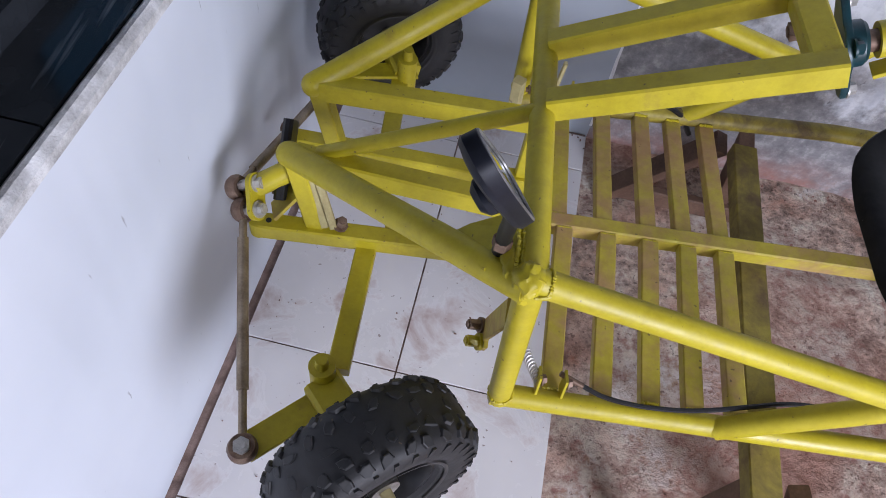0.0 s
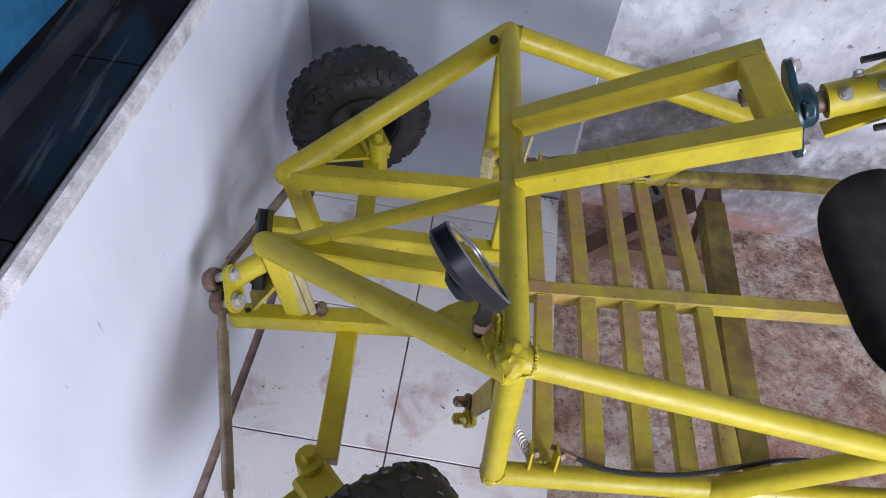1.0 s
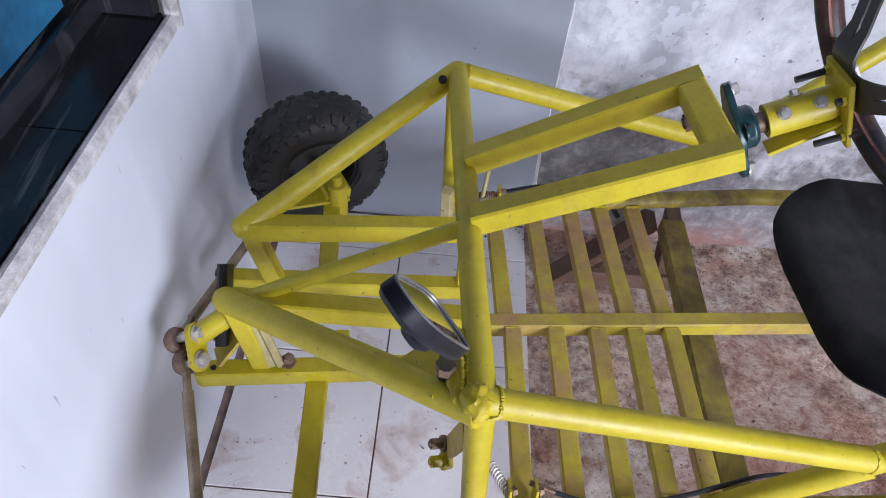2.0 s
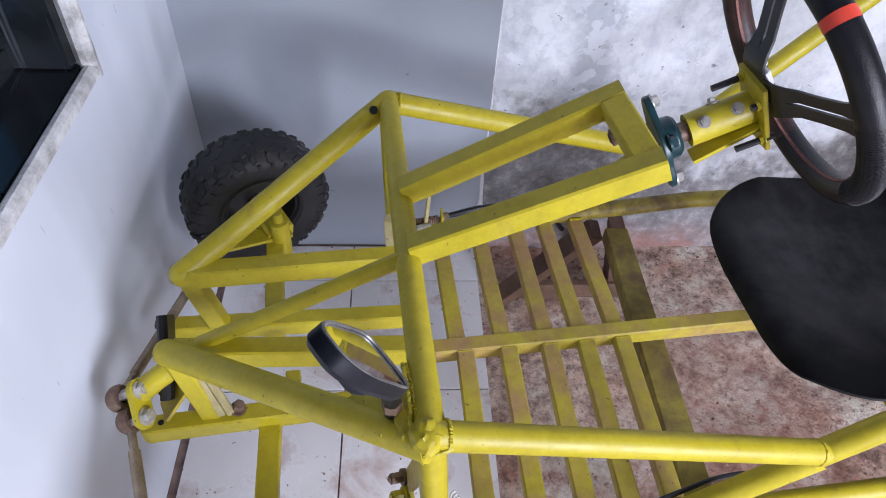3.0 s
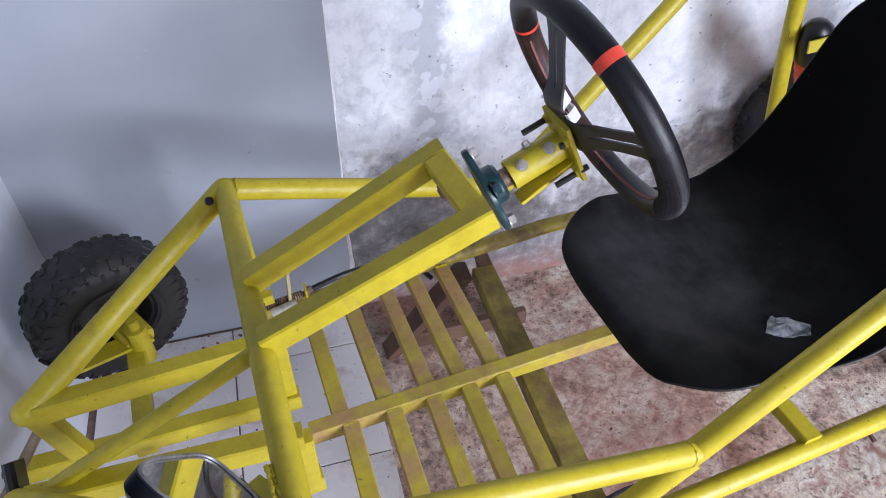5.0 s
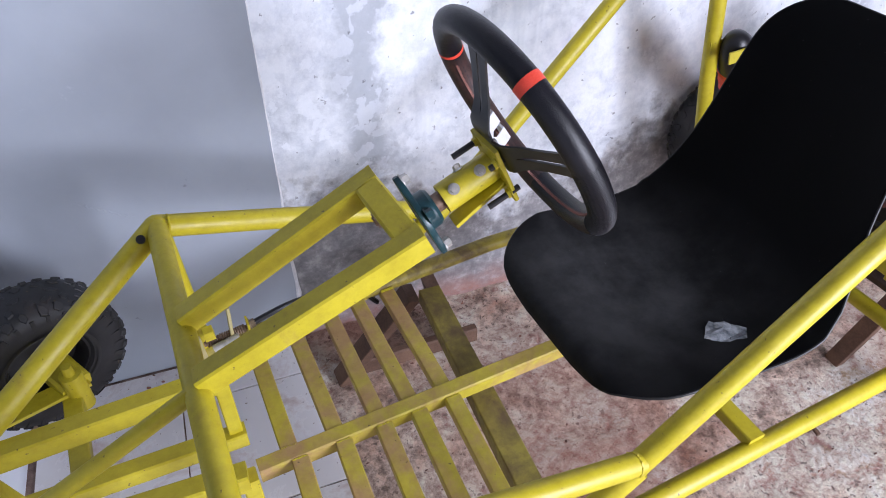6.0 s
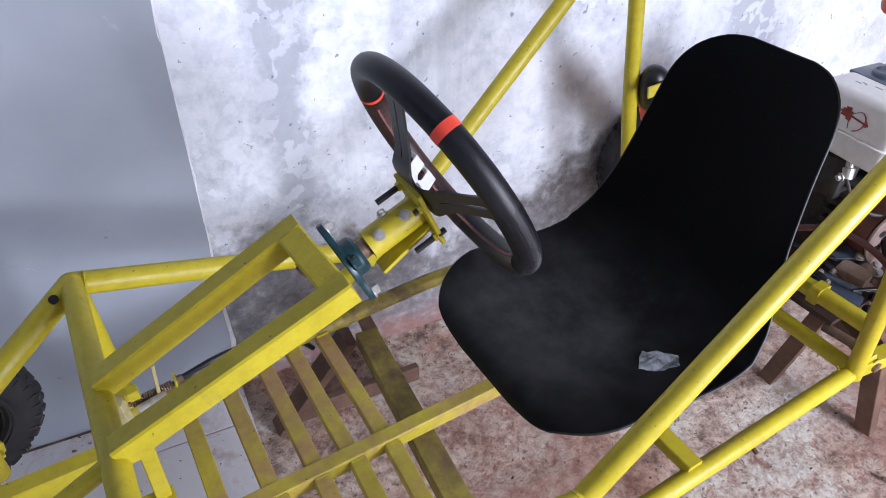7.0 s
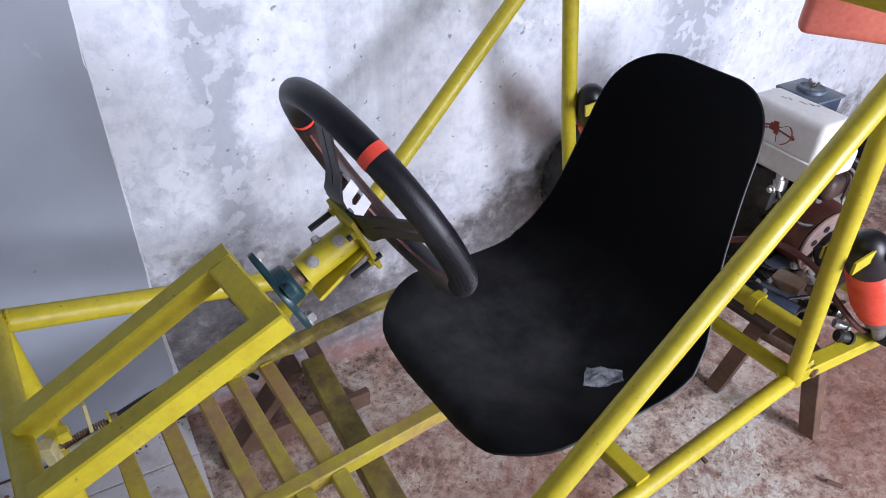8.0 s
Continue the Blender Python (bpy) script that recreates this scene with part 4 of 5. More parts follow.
AXIS = (AX.to_3x3() @ Vector((1, 0, 0))).normalized()
flange = B()
pts2 = []
for k in range(40):
    a = k * math.tau / 40
    r = 0.047 + 0.033 * max(0, math.cos(2 * (a - math.radians(57)))) ** 3
    pts2.append((r * math.cos(a), r * math.sin(a) - 0.010))
rings = [[flange.verts.new(ax(x, y * s, (z + 0.01) * s - 0.01)) for y, z in pts2] for x, s in ((-0.048, 0.97), (-0.046, 1.0), (-0.039, 1.0), (-0.036, 0.96))]
for a, b in zip(rings, rings[1:]):
    for k in range(40):
        flange.faces.new((a[k], a[(k + 1) % 40], b[(k + 1) % 40], b[k]))
flange.faces.new(rings[0][::-1])
flange.faces.new(rings[-1])
lathe(flange, [(0.036, -0.037), (0.035, -0.018), (0.030, -0.012), (0.020, -0.012)], AX @ Matrix.Translation((0, 0, -0.008)), 32)
bearing = part("bearing_flange", flange, green_iron, kart, "dark green cast iron flange bearing")
for a in (57, 237, 147, 327):
    rr = 0.066 if a in (57, 237) else 0.042
    y, z = rr * math.cos(math.radians(a)), rr * math.sin(math.radians(a)) - 0.010
    bolt(ax(-0.037, y, z), AXIS, 0.010, 0.013, bearing, green_iron if a in (147, 327) else bolt_steel)
for y, z in ((0.035, 0.005), (-0.040, -0.012)):
    bolt(ax(-0.090, y, z), -AXIS, 0.015, 0.022, bearing, rusty)
part("shaft", sweep(B(), [ax(-0.03, 0, -0.008), ax(0.02, 0, -0.008)], 0.017, 18), rusty, kart)
sleeve = B()
lathe(sleeve, [(0.018, 0.004), (0.0275, 0.004), (0.0275, 0.112), (0.020, 0.112)], AX @ Matrix.Translation((0, 0, -0.008)), 32)
sleeve = part("steering_sleeve", sleeve, yellow, kart)
for x, y in ((0.028, -0.6), (0.082, -0.55), (0.055, 0.5)):
    n = Vector((0, y, 0.72)).normalized()
    bolt(ax(x, n.y * 0.0268, n.z * 0.0268 - 0.008), AX.to_3x3() @ n, 0.0072, 0.009, sleeve)
beam(ax(0.0, -0.015, -0.055), ax(0.112, -0.02, -0.028), 0.032, 0.008, "sleeve_gusset", up=(-0.454, 0, 0.891))
plate = B()
bar(plate, ax(0.112, -0.010, -0.064), ax(0.112, -0.006, 0.055), 0.008, 0.086, up=AX.to_3x3() @ Vector((0, 1, 0)), bevel=0.2)
hub_plate = part("hub_plate", plate, yellow, kart)
for y, z, l in ((0.020, 0.040, 0.055), (-0.048, -0.040, 0.05), (0.032, -0.045, 0.03), (-0.042, 0.028, 0.02)):
    part("stud", sweep(B(), [ax(0.125, y, z), ax(0.112 - l, y, z)], 0.0055, 10), black_plastic, hub_plate)
    bolt(ax(0.108, y, z), -AXIS, 0.008, 0.008, hub_plate, yellow)

RIM_X, RIM_R, RIM_T = 0.0, 0.208, 0.0228


def rimp(ang, r=RIM_R, x=RIM_X):
    a = math.radians(ang)
    return AX_RIM @ Vector((x, r * math.cos(a), r * math.sin(a)))


swheel = part("steering_wheel", sweep(B(), [rimp(k * 4) for k in range(90)], RIM_T, 20, closed=True), grip_leather, kart, "black grip steering wheel with red bands")
for a, half in ((126, 2.3), (21, 1.2)):
    part("red_band", sweep(B(), [rimp(a - half + k * half / 2) for k in range(5)], RIM_T * 1.03, 28, cap=False), red_leather, swheel, "red leather band")
# punched leather grip ribs and red stitching inside the rim
bm = B()
for k in range(72):
    a = 166 + k * 0.75
    sweep(bm, ring_points(rimp(a), (rimp(a + 1) - rimp(a - 1)), RIM_T * 0.9995, 20), 0.0006, 4, cap=False)
part("grip_ribs", bm, grip_leather, swheel)
bm = B()
for k in range(220):
    a = 198 + k * 0.80
    p = rimp(a, RIM_R - RIM_T * 0.93, RIM_X - 0.010)
    q = rimp(a + 1.0, RIM_R - RIM_T * 0.93, RIM_X + 0.004)
    sweep(bm, [p, q], 0.0012, 5)
part("stitching", bm, drum_red, swheel, "red stitching")
part("grip_panel", sweep(B(), [rimp(18 - k * 3) for k in range(32)], RIM_T * 1.006, 24), grip_brown, swheel, "brown-black punched leather panel")
# dished flat spokes, each pressed from one strip with a slot; one is coloured pale to paint in its reflected light
HUB_X = -0.064
SPOKE = ((0.012, HUB_X, 0.060), (0.040, HUB_X, 0.066), (0.058, HUB_X + 0.003, 0.060), (0.072, HUB_X + 0.012, 0.052), (0.090, HUB_X + 0.024, 0.047), (0.125, -0.027, 0.045), (0.160, -0.014, 0.048), (0.178, -0.008, 0.056), (0.192, -0.004, 0.068))


PALE = ((0.012, -0.062, 0.050), (0.040, -0.060, 0.056), (0.048, -0.050, 0.056), (0.056, -0.043, 0.056), (0.064, -0.036, 0.056), (0.084, -0.018, 0.057), (0.096, -0.010, 0.058), (0.140, -0.006, 0.060), (0.190, -0.002, 0.066))


def spoke(angle, mat, label="", profile=SPOKE, gap=0.003):
    t = math.radians(angle)
    out, side = Vector((0, math.cos(t), math.sin(t))), Vector((0, -math.sin(t), math.cos(t)))
    bm = B()
    layers = []
    for face in (0.0022, -0.0022):
        grid = []
        for k, (r, x, w) in enumerate(profile):
            slot = 0.0 if k in (0, 1, 2, 3, 7, 8) else gap
            grid.append([bm.verts.new(AX_RIM @ (Vector((x + face, 0, 0)) + out * r + side * v)) for v in (-w / 2, -slot - 0.002, -slot, slot, slot + 0.002, w / 2)] if slot else
                        [bm.verts.new(AX_RIM @ (Vector((x + face, 0, 0)) + out * r + side * v)) for v in (-w / 2, -0.004, -0.0001, 0.0001, 0.004, w / 2)])
        layers.append(grid)
    n = len(profile)
    for grid in layers:
        for k in range(n - 1):
            for j in range(5):
                if j == 2 and 3 <= k <= 6:
                    continue
                bm.faces.new((grid[k][j], grid[k][j + 1], grid[k + 1][j + 1], grid[k + 1][j]))
    for k in range(n - 1):
        for j in (0, 5):
            bm.faces.new((layers[0][k][j], layers[0][k + 1][j], layers[1][k + 1][j], layers[1][k][j]))
        if 3 <= k <= 6:
            for j in (2, 3):
                bm.faces.new((layers[0][k][j], layers[0][k + 1][j], layers[1][k + 1][j], layers[1][k][j]))
    return part("spoke", bm, mat, swheel, label)


spoke(88, spoke_black)
spoke(168, spoke_black)
spoke(330, lit_spoke_tone, "steering wheel spoke coloured pale as if catching the light", PALE, 0.006)
for a in (128, 247, 8):
    t = math.radians(a)
    bolt(AX_RIM @ Vector((HUB_X + 0.002, 0.036 * math.cos(t), 0.036 * math.sin(t))), AX_RIM.to_3x3() @ Vector((1, 0, 0)), 0.006, 0.006, swheel, bolt_steel)
# ---- mirror ----
NRM = Vector((0.771, 0.379, 0.512)).normalized()
UPV = Vector((-0.36, -0.404, 0.841))
UPV = (UPV - NRM * UPV.dot(NRM)).normalized()
SID = UPV.cross(NRM)
MC = Vector((0.479, -0.428, 1.026))


def mirror_ring(depth, k):
    out = []
    for i in range(40):
        a = i * math.tau / 40
        c, s = math.cos(a), math.sin(a)
        u = math.copysign(abs(s) ** 0.58, s) * 0.085
        w = math.copysign(abs(c) ** 0.52, c) * (0.0415 - 0.0125 * s)
        out.append(MC + UPV * u * k + SID * w * k - NRM * depth)
    return out


bm = B()
rings = [[bm.verts.new(p) for p in mirror_ring(dp, k)] for dp, k in ((0.000, 0.955), (-0.002, 0.985), (-0.001, 1.015), (0.013, 1.03), (0.015, 1.03), (0.021, 0.95), (0.025, 0.70), (0.026, 0.40))]
for a, b in zip(rings, rings[1:]):
    for k in range(40):
        bm.faces.new((a[k], a[(k + 1) % 40], b[(k + 1) % 40], b[k]))
bm.faces.new(rings[-1])
mirror = part("side_mirror", bm, mirror_shell, kart, "black oval side mirror on a short stalk")
bm = B()
bm.faces.new([bm.verts.new(p) for p in mirror_ring(0.0, 0.945)])
part("mirror_glass", bm, mirror_glass, mirror, "clear mirror glass", smooth=False)
edge = mirror_ring(-0.0015, 0.968)
part("glass_edge", sweep(B(), edge, 0.0022, 6, closed=True), alloy, mirror, "bright metal edge round the glass")
knob = MC - UPV * 0.034 - NRM * 0.024
part("swivel_knob", sweep(B(), [knob + NRM * 0.006, knob - NRM * 0.012, knob - NRM * 0.020], 0.03, 20, radii=[0.026, 0.023, 0.014]), mirror_shell, mirror)
foot = MC - UPV * 0.088 - NRM * 0.012
part("mirror_stalk", sweep(B(), [foot + UPV * 0.02, foot - UPV * 0.012, (0.512, -0.385, 0.890), (0.514, -0.366, 0.842), (0.514, -0.360, 0.785)], 0.0115, 16), rim_black, mirror)
part("stalk_nut", sweep(B(), [(0.514, -0.362, 0.800), (0.514, -0.362, 0.818)], 0.0145, 6), rusty, mirror)

# ---- seat ----
SEAT_X = 0.045
PROFILE = [(1.226, 0.560), (1.231, 0.582), (1.255, 0.596), (1.33, 0.588), (1.43, 0.572), (1.54, 0.562), (1.64, 0.566), (1.72, 0.592), (1.775, 0.645), (1.815, 0.72), (1.845, 0.80), (1.875, 0.90), (1.902, 1.00), (1.925, 1.08), (1.940, 1.126), (1.950, 1.145)]
line = smooth_line([(x + SEAT_X, 0, z) for x, z in PROFILE], 4)
cum = [0.0]
for a, b in zip(line, line[1:]):
    cum.append(cum[-1] + (b - a).length)
total = cum[-1]


def along(s):
    d = s * total
    for i in range(len(line) - 1):
        if cum[i + 1] >= d - 1e-9:
            t = (d - cum[i]) / (cum[i + 1] - cum[i])
            tangent = (line[i + 1] - line[i]).normalized()
            return line[i].lerp(line[i + 1], t), Vector((-tangent.z, 0, tangent.x))
    return line[-1], Vector((-1, 0, 0))


def full_width(s):
    keys = [(0, 0.285), (0.2, 0.302), (0.40, 0.305), (0.52, 0.290), (0.62, 0.255), (0.78, 0.226), (0.92, 0.209), (1.0, 0.196)]
    w = 0.0
    for k in range(-4, 5):
        q = min(max(s + k * 0.02, 0.0), 1.0)
        for (a, u), (b, v) in zip(keys, keys[1:]):
            if q <= b:
                w += (u + (v - u) * (q - a) / (b - a)) / 9
                break
    return w


def half_width(s):
    w = full_width(s)
    front, back = min(1, (s + 0.003) / 0.17), min(1, (1.003 - s) / 0.14)
    return w * (1 - (1 - front) ** 2.6) ** (1 / 2.6) * (1 - (1 - back) ** 2.9) ** (1 / 2.9)


bm = B()
NS, NW = 56, 24
rows = []
for i in range(NS + 1):
    s = 0.5 - 0.5 * math.cos(math.pi * i / NS)
    c, nrm = along(s)
    h = max(half_width(s), 0.004)
    row = []
    for j in range(NW + 1):
        w = math.sin(math.pi / 2 * (2 * j / NW - 1))
        slim = 1 - (0.045 * min(1, max(0, (s - 0.55) / 0.15)) if w < 0 else 0)
        dish = 0.055 * (abs(w) * h / full_width(s)) ** 2.4 * min(1, s / 0.15) * (1.15 if s > 0.45 else 1.0) * (1 - 0.62 * s ** 7)
        row.append(bm.verts.new(c + Vector((0, -0.042 - 0.024 * math.sin(math.pi * s) ** 2 - 0.014 * max(0.0, 1 - s / 0.3) + w * h * slim, 0)) + nrm * dish))
    rows.append(row)
for i in range(NS):
    for j in range(NW):
        bm.faces.new((rows[i][j], rows[i][j + 1], rows[i + 1][j + 1], rows[i + 1][j]))
edge = [r[NW].co.copy() for r in rows[2:-1]]
edge = [v.co.copy() for v in rows[0]] + edge + [v.co.copy() for v in rows[-1]][::-1] + [r[0].co.copy() for r in rows[-2:1:-1]]
seat = part("seat_shell", bm, seat_plastic, kart, "black moulded plastic bucket chair shell")
sol = seat.modifiers.new("thickness", "SOLIDIFY")
sol.thickness, sol.offset, sol.use_rim = 0.006, 0.0, True
# a lighter bead added round the seat to draw its backlit edge
rim_line = [p for k, p in enumerate(edge) if k == 0 or (p - edge[k - 1]).length > 0.002]
part("edge_light_bead", sweep(B(), rim_line, 0.0030, 8, closed=True), rim_plastic, seat, "thin lighter bead drawing the lit edge of the seat")
for y in (-0.12, 0.07):
    part("seat_bracket", bar(B(), (1.47, y, 0.418), (1.475, y, 0.566), 0.03, 0.006, up=(1, 0, 0)), rusty, seat)
    part("seat_bracket", bar(B(), (1.60, y, 0.42), (1.615, y, 0.560), 0.03, 0.006, up=(1, 0, 0)), rusty, seat)

# padded red headrest under the cross tube
bm = B()
block(bm, 0.0, 0.24, -0.05, 0.0, 0.0, 0.11, pose(2.105, -0.135, 1.245, 0, 0, -56))
bmesh.ops.bevel(bm, geom=bm.edges[:], offset=0.018, segments=3, affect="EDGES", profile=0.5)
part("headrest_pad", bm, red_vinyl, kart, "faded red padded vinyl block")

# ---- rear: swing arm, shocks, engine ----
for s in (-1, 1):
    beam((2.20, s * 0.400, 0.398), (2.75, s * 0.475, 0.392), 0.045, 0.042, "swing_arm")
    part("pivot_plate", bar(B(), (2.155, s * 0.405, 0.365), (2.245, s * 0.415, 0.415), 0.008, 0.06), yellow, kart)
    bolt((2.235, s * 0.42, 0.402), (0, s, 0), 0.014, 0.014, None, rusty)
beam((2.70, -0.46, 0.392), (2.70, 0.46, 0.392), 0.045, 0.042, "swing_arm_cross_bar")


def shock(a, b, out):
    """A coil-over shock in a ribbed red rubber boot."""
    a, b = Vector(a), Vector(b)
    d = (b - a).normalized()
    ln = (b - a).length
    prof = [(0.0, 0.012), (0.05, 0.020), (0.10, 0.036), (0.16, 0.048)]
    steps = 16
    boot = []
    for k in range(steps + 1):
        t = 0.13 + 0.57 * k / steps
        boot.append((t, (0.0545 if k % 2 else 0.0425) * (1 - 0.22 * max(0, (k - 11) / 5))))
    body = part("shock_absorber", sweep(B(), [a + d * ln * t for t, r in boot], 0.04, 24, radii=[r for t, r in boot]), red_rubber, kart, "red rubber-booted shock absorber")
    part("top_cap", sweep(B(), [a + d * ln * t for t in (-0.085, -0.08, -0.06, -0.02, 0.03, 0.09, 0.14)], 0.04, 24, radii=[0.006, 0.016, 0.029, 0.040, 0.047, 0.051, 0.053]), black_plastic, body)
    part("damper_rod", sweep(B(), [a + d * ln * t for t in (0.68, 0.78, 0.79, 1.0)], 0.02, 16, radii=[0.034, 0.032, 0.017, 0.017]), alloy, body)
    for p in (a, b):
        lathe_bm = lathe(B(), [(0.008, -0.030), (0.016, -0.030), (0.018, 0), (0.016, 0.030), (0.008, 0.030)], Matrix.Translation(p) @ pose(0, 0, 0, 0, 0, 90), 24)
        part("bush", lathe_bm, black_plastic, body)
        bolt(p + Vector((0.010, out * 0.053, 0.004)), (0, out, 0), 0.014, 0.016, body, plate_pale)


shock((2.175, -0.425, 0.835), (2.47, -0.465, 0.440), -1)
shock((2.094, 0.357, 0.900), (2.39, 0.45, 0.440), -1)
for s, p in ((-1, (2.175, -0.40, 0.835)), (1, (2.094, 0.357, 0.900))):
    q = Vector((2.08 if s < 0 else 2.035, s * 0.395 if s < 0 else 0.370, p[2]))
    for o in (-0.050, 0.020):
        part("shock_bracket", bar(B(), q + Vector((0, o, -0.01)), Vector(p) + Vector((0.012, o, 0.004)), 0.006, 0.034), yellow, kart)

def soft_box(x0, x1, y0, y1, z0, z1, bev, seg=4):
    bm = block(B(), x0, x1, y0, y1, z0, z1)
    bmesh.ops.bevel(bm, geom=bm.edges[:], offset=bev, segments=seg, affect="EDGES", profile=0.5)
    return bm


engine = part("engine", soft_box(2.38, 2.62, -0.10, 0.12, 0.48, 0.80, 0.012, 2), dark_metal, kart, "small white-tanked petrol engine", smooth=False)
for k in range(7):
    part("cooling_fin", soft_box(2.345, 2.50, -0.165, -0.095, 0.56 + k * 0.030, 0.572 + k * 0.030, 0.002, 1), dark_metal, engine, smooth=False)

TK = Matrix.Translation((2.30, -0.15, 0.0)) @ pose(0, 0, 0, 0, 0, -5)


def on_tank(bm, m=TK):
    bmesh.ops.transform(bm, matrix=m, verts=bm.verts)
    return bm


def tank_shell(x0, x1, y0, y1, z0, z1, lean, bev):
    """A box with rounded edges whose sides lean in towards the top."""
    bm = block(B(), x0, x1, y0, y1, z0, z1)
    for v in bm.verts:
        if v.co.z > (z0 + z1) / 2:
            v.co.x += lean if v.co.x < (x0 + x1) / 2 else -lean
            v.co.y += lean if v.co.y < (y0 + y1) / 2 else -lean
    bmesh.ops.bevel(bm, geom=bm.edges[:], offset=bev, segments=5, affect="EDGES", profile=0.5)
    return on_tank(bm)


tank = part("fuel_tank", tank_shell(-0.015, 0.118, -0.060, 0.182, 0.890, 0.996, 0.006, 0.020), tank_white, engine, "glossy white fuel tank with a red decal")
part("tank_base", tank_shell(-0.009, 0.190, -0.056, 0.178, 0.827, 0.902, 0.0, 0.018), tank_white, tank)
part("tank_seam", on_tank(soft_box(-0.020, 0.122, -0.066, 0.188, 0.893, 0.898, 0.0022, 2)), tank_white, tank)


def tk(y, z):
    return TK @ Vector((-0.0162 + 0.057 * (z - 0.890), y, z))


# decal: a ragged patch with two short tails, an arrow and a strung bow
FACE = TK.to_3x3() @ Vector((-1, 0, 0.057))
bm = B()
for a, b, w in (((0.086, 0.946), (0.060, 0.943), 0.018), ((0.078, 0.954), (0.064, 0.956), 0.012), ((0.070, 0.936), (0.058, 0.934), 0.010), ((0.112, 0.938), (0.086, 0.947), 0.004), ((0.112, 0.927), (0.090, 0.938), 0.004), ((0.104, 0.945), (0.102, 0.926), 0.003), ((0.062, 0.943), (0.012, 0.937), 0.0042), ((0.019, 0.944), (0.012, 0.937), 0.003), ((0.019, 0.932), (0.012, 0.937), 0.003), ((0.038, 0.962), (0.066, 0.945), 0.0014), ((0.066, 0.945), (0.056, 0.911), 0.0014)):
    bar(bm, tk(*a), tk(*b), w, 0.0016, up=FACE)
sweep(bm, [tk(0.047 - 0.026 * math.cos(k / 12 * 2.5 - 1.4), 0.936 + 0.0265 * math.sin(k / 12 * 2.5 - 1.25)) for k in range(13)], 0.0015, 6)
part("tank_decal", bm, decal_red, tank, "dark red decal")
bm = B()
for k, (x, y, w) in enumerate(((0.048, 0.121, 0.016), (0.058, 0.108, 0.010), (0.052, 0.098, 0.006), (0.064, 0.078, 0.020), (0.074, 0.058, 0.016), (0.082, 0.042, 0.008))):
    block(bm, x, x + 0.005, y - w, y, 0.9955, 0.9966, TK)
part("tank_lettering", bm, steel, tank, "grey writing bars", smooth=False)
cleaner = part("air_cleaner", on_tank(soft_box(0.130, 0.238, 0.066, 0.186, 0.870, 0.984, 0.006, 3)), blue_black, engine, "blue-black air cleaner box with a wing nut")
part("cover_plate", on_tank(soft_box(0.124, 0.243, 0.060, 0.192, 0.978, 0.987, 0.004, 2)), cleaner_grey, cleaner)
LID = TK @ Matrix.Translation((0.180, 0.124, 0.986)) @ pose(0, 0, 0, 0, -90, 0)
part("lid", lathe(B(), [(0.0, 0.008), (0.026, 0.008), (0.032, 0.012), (0.037, 0.010), (0.038, 0.0)], LID, 32), cleaner_grey, cleaner)
nut = TK @ Vector((0.180, 0.124, 0.994))
part("stud", sweep(B(), [nut, nut + Vector((0, 0, 0.014))], 0.005, 10), steel, cleaner)
for sx in (-1, 1):
    part("wing_nut", sweep(B(), [nut + Vector((0, 0, 0.004)), nut + Vector((0.003 * sx, 0.010 * sx, 0.010)), nut + Vector((0.004 * sx, 0.015 * sx, 0.020))], 0.004, 8, radii=[0.004, 0.005, 0.0035]), steel, cleaner)
part("carburettor", soft_box(2.32, 2.40, -0.12, 0.02, 0.70, 0.815, 0.012, 2), dark_metal, engine)
part("fuel_cock", sweep(B(), [(2.315, -0.123, 0.830), (2.312, -0.128, 0.812), (2.311, -0.129, 0.810), (2.303, -0.137, 0.786)], 0.014, 12, radii=[0.010, 0.010, 0.015, 0.013]), bolt_steel, engine)
bolt((2.292, -0.128, 0.790), (-0.8, 0.3, -0.2), 0.008, 0.012, engine)

# clutch drum on the crankshaft, its drilled face towards the door side
DRUM = Matrix.Translation((2.440, -0.256, 0.640)) @ pose(0, 0, 0, 0, 0, 76)
drum = part("clutch_drum", lathe(B(), [(0.0, 0.086), (0.094, 0.086), (0.100, 0.080), (0.100, 0.002), (0.0, 0.002)], DRUM, 44), drum_red, engine, "brown-red clutch drum")
part("drum_plate", lathe(B(), [(0.030, 0.0), (0.098, 0.0), (0.101, -0.004), (0.099, -0.008), (0.080, -0.0085), (0.030, -0.006)], DRUM, 44), plate_pink, drum, "pale drilled plate")
# the holes' dark insides are black discs set on the plate
for k in range(9):
    a = k * math.tau / 9 + 0.25
    c = DRUM @ Vector((-0.006, 0.068 * math.cos(a), 0.068 * math.sin(a)))
    w = DRUM.to_3x3() @ Vector((-1, 0, 0))
    part("hole_disc", sweep(B(), [c - w * 0.002, c + w * 0.0036], 0.010, 12), black_plastic, drum)
part("drum_hub", sweep(B(), [DRUM @ Vector((x, 0, 0)) for x in (0.0, -0.024, -0.025, -0.050, -0.051, -0.066)], 0.03, 18, radii=[0.046, 0.046, 0.036, 0.036, 0.020, 0.018]), black_plastic, drum)
for k in range(5):
    a = k * math.tau / 5
    bolt(DRUM @ Vector((-0.024, 0.040 * math.cos(a), 0.040 * math.sin(a))), DRUM.to_3x3() @ Vector((-1, 0, 0)), 0.007, 0.008, drum, black_plastic)

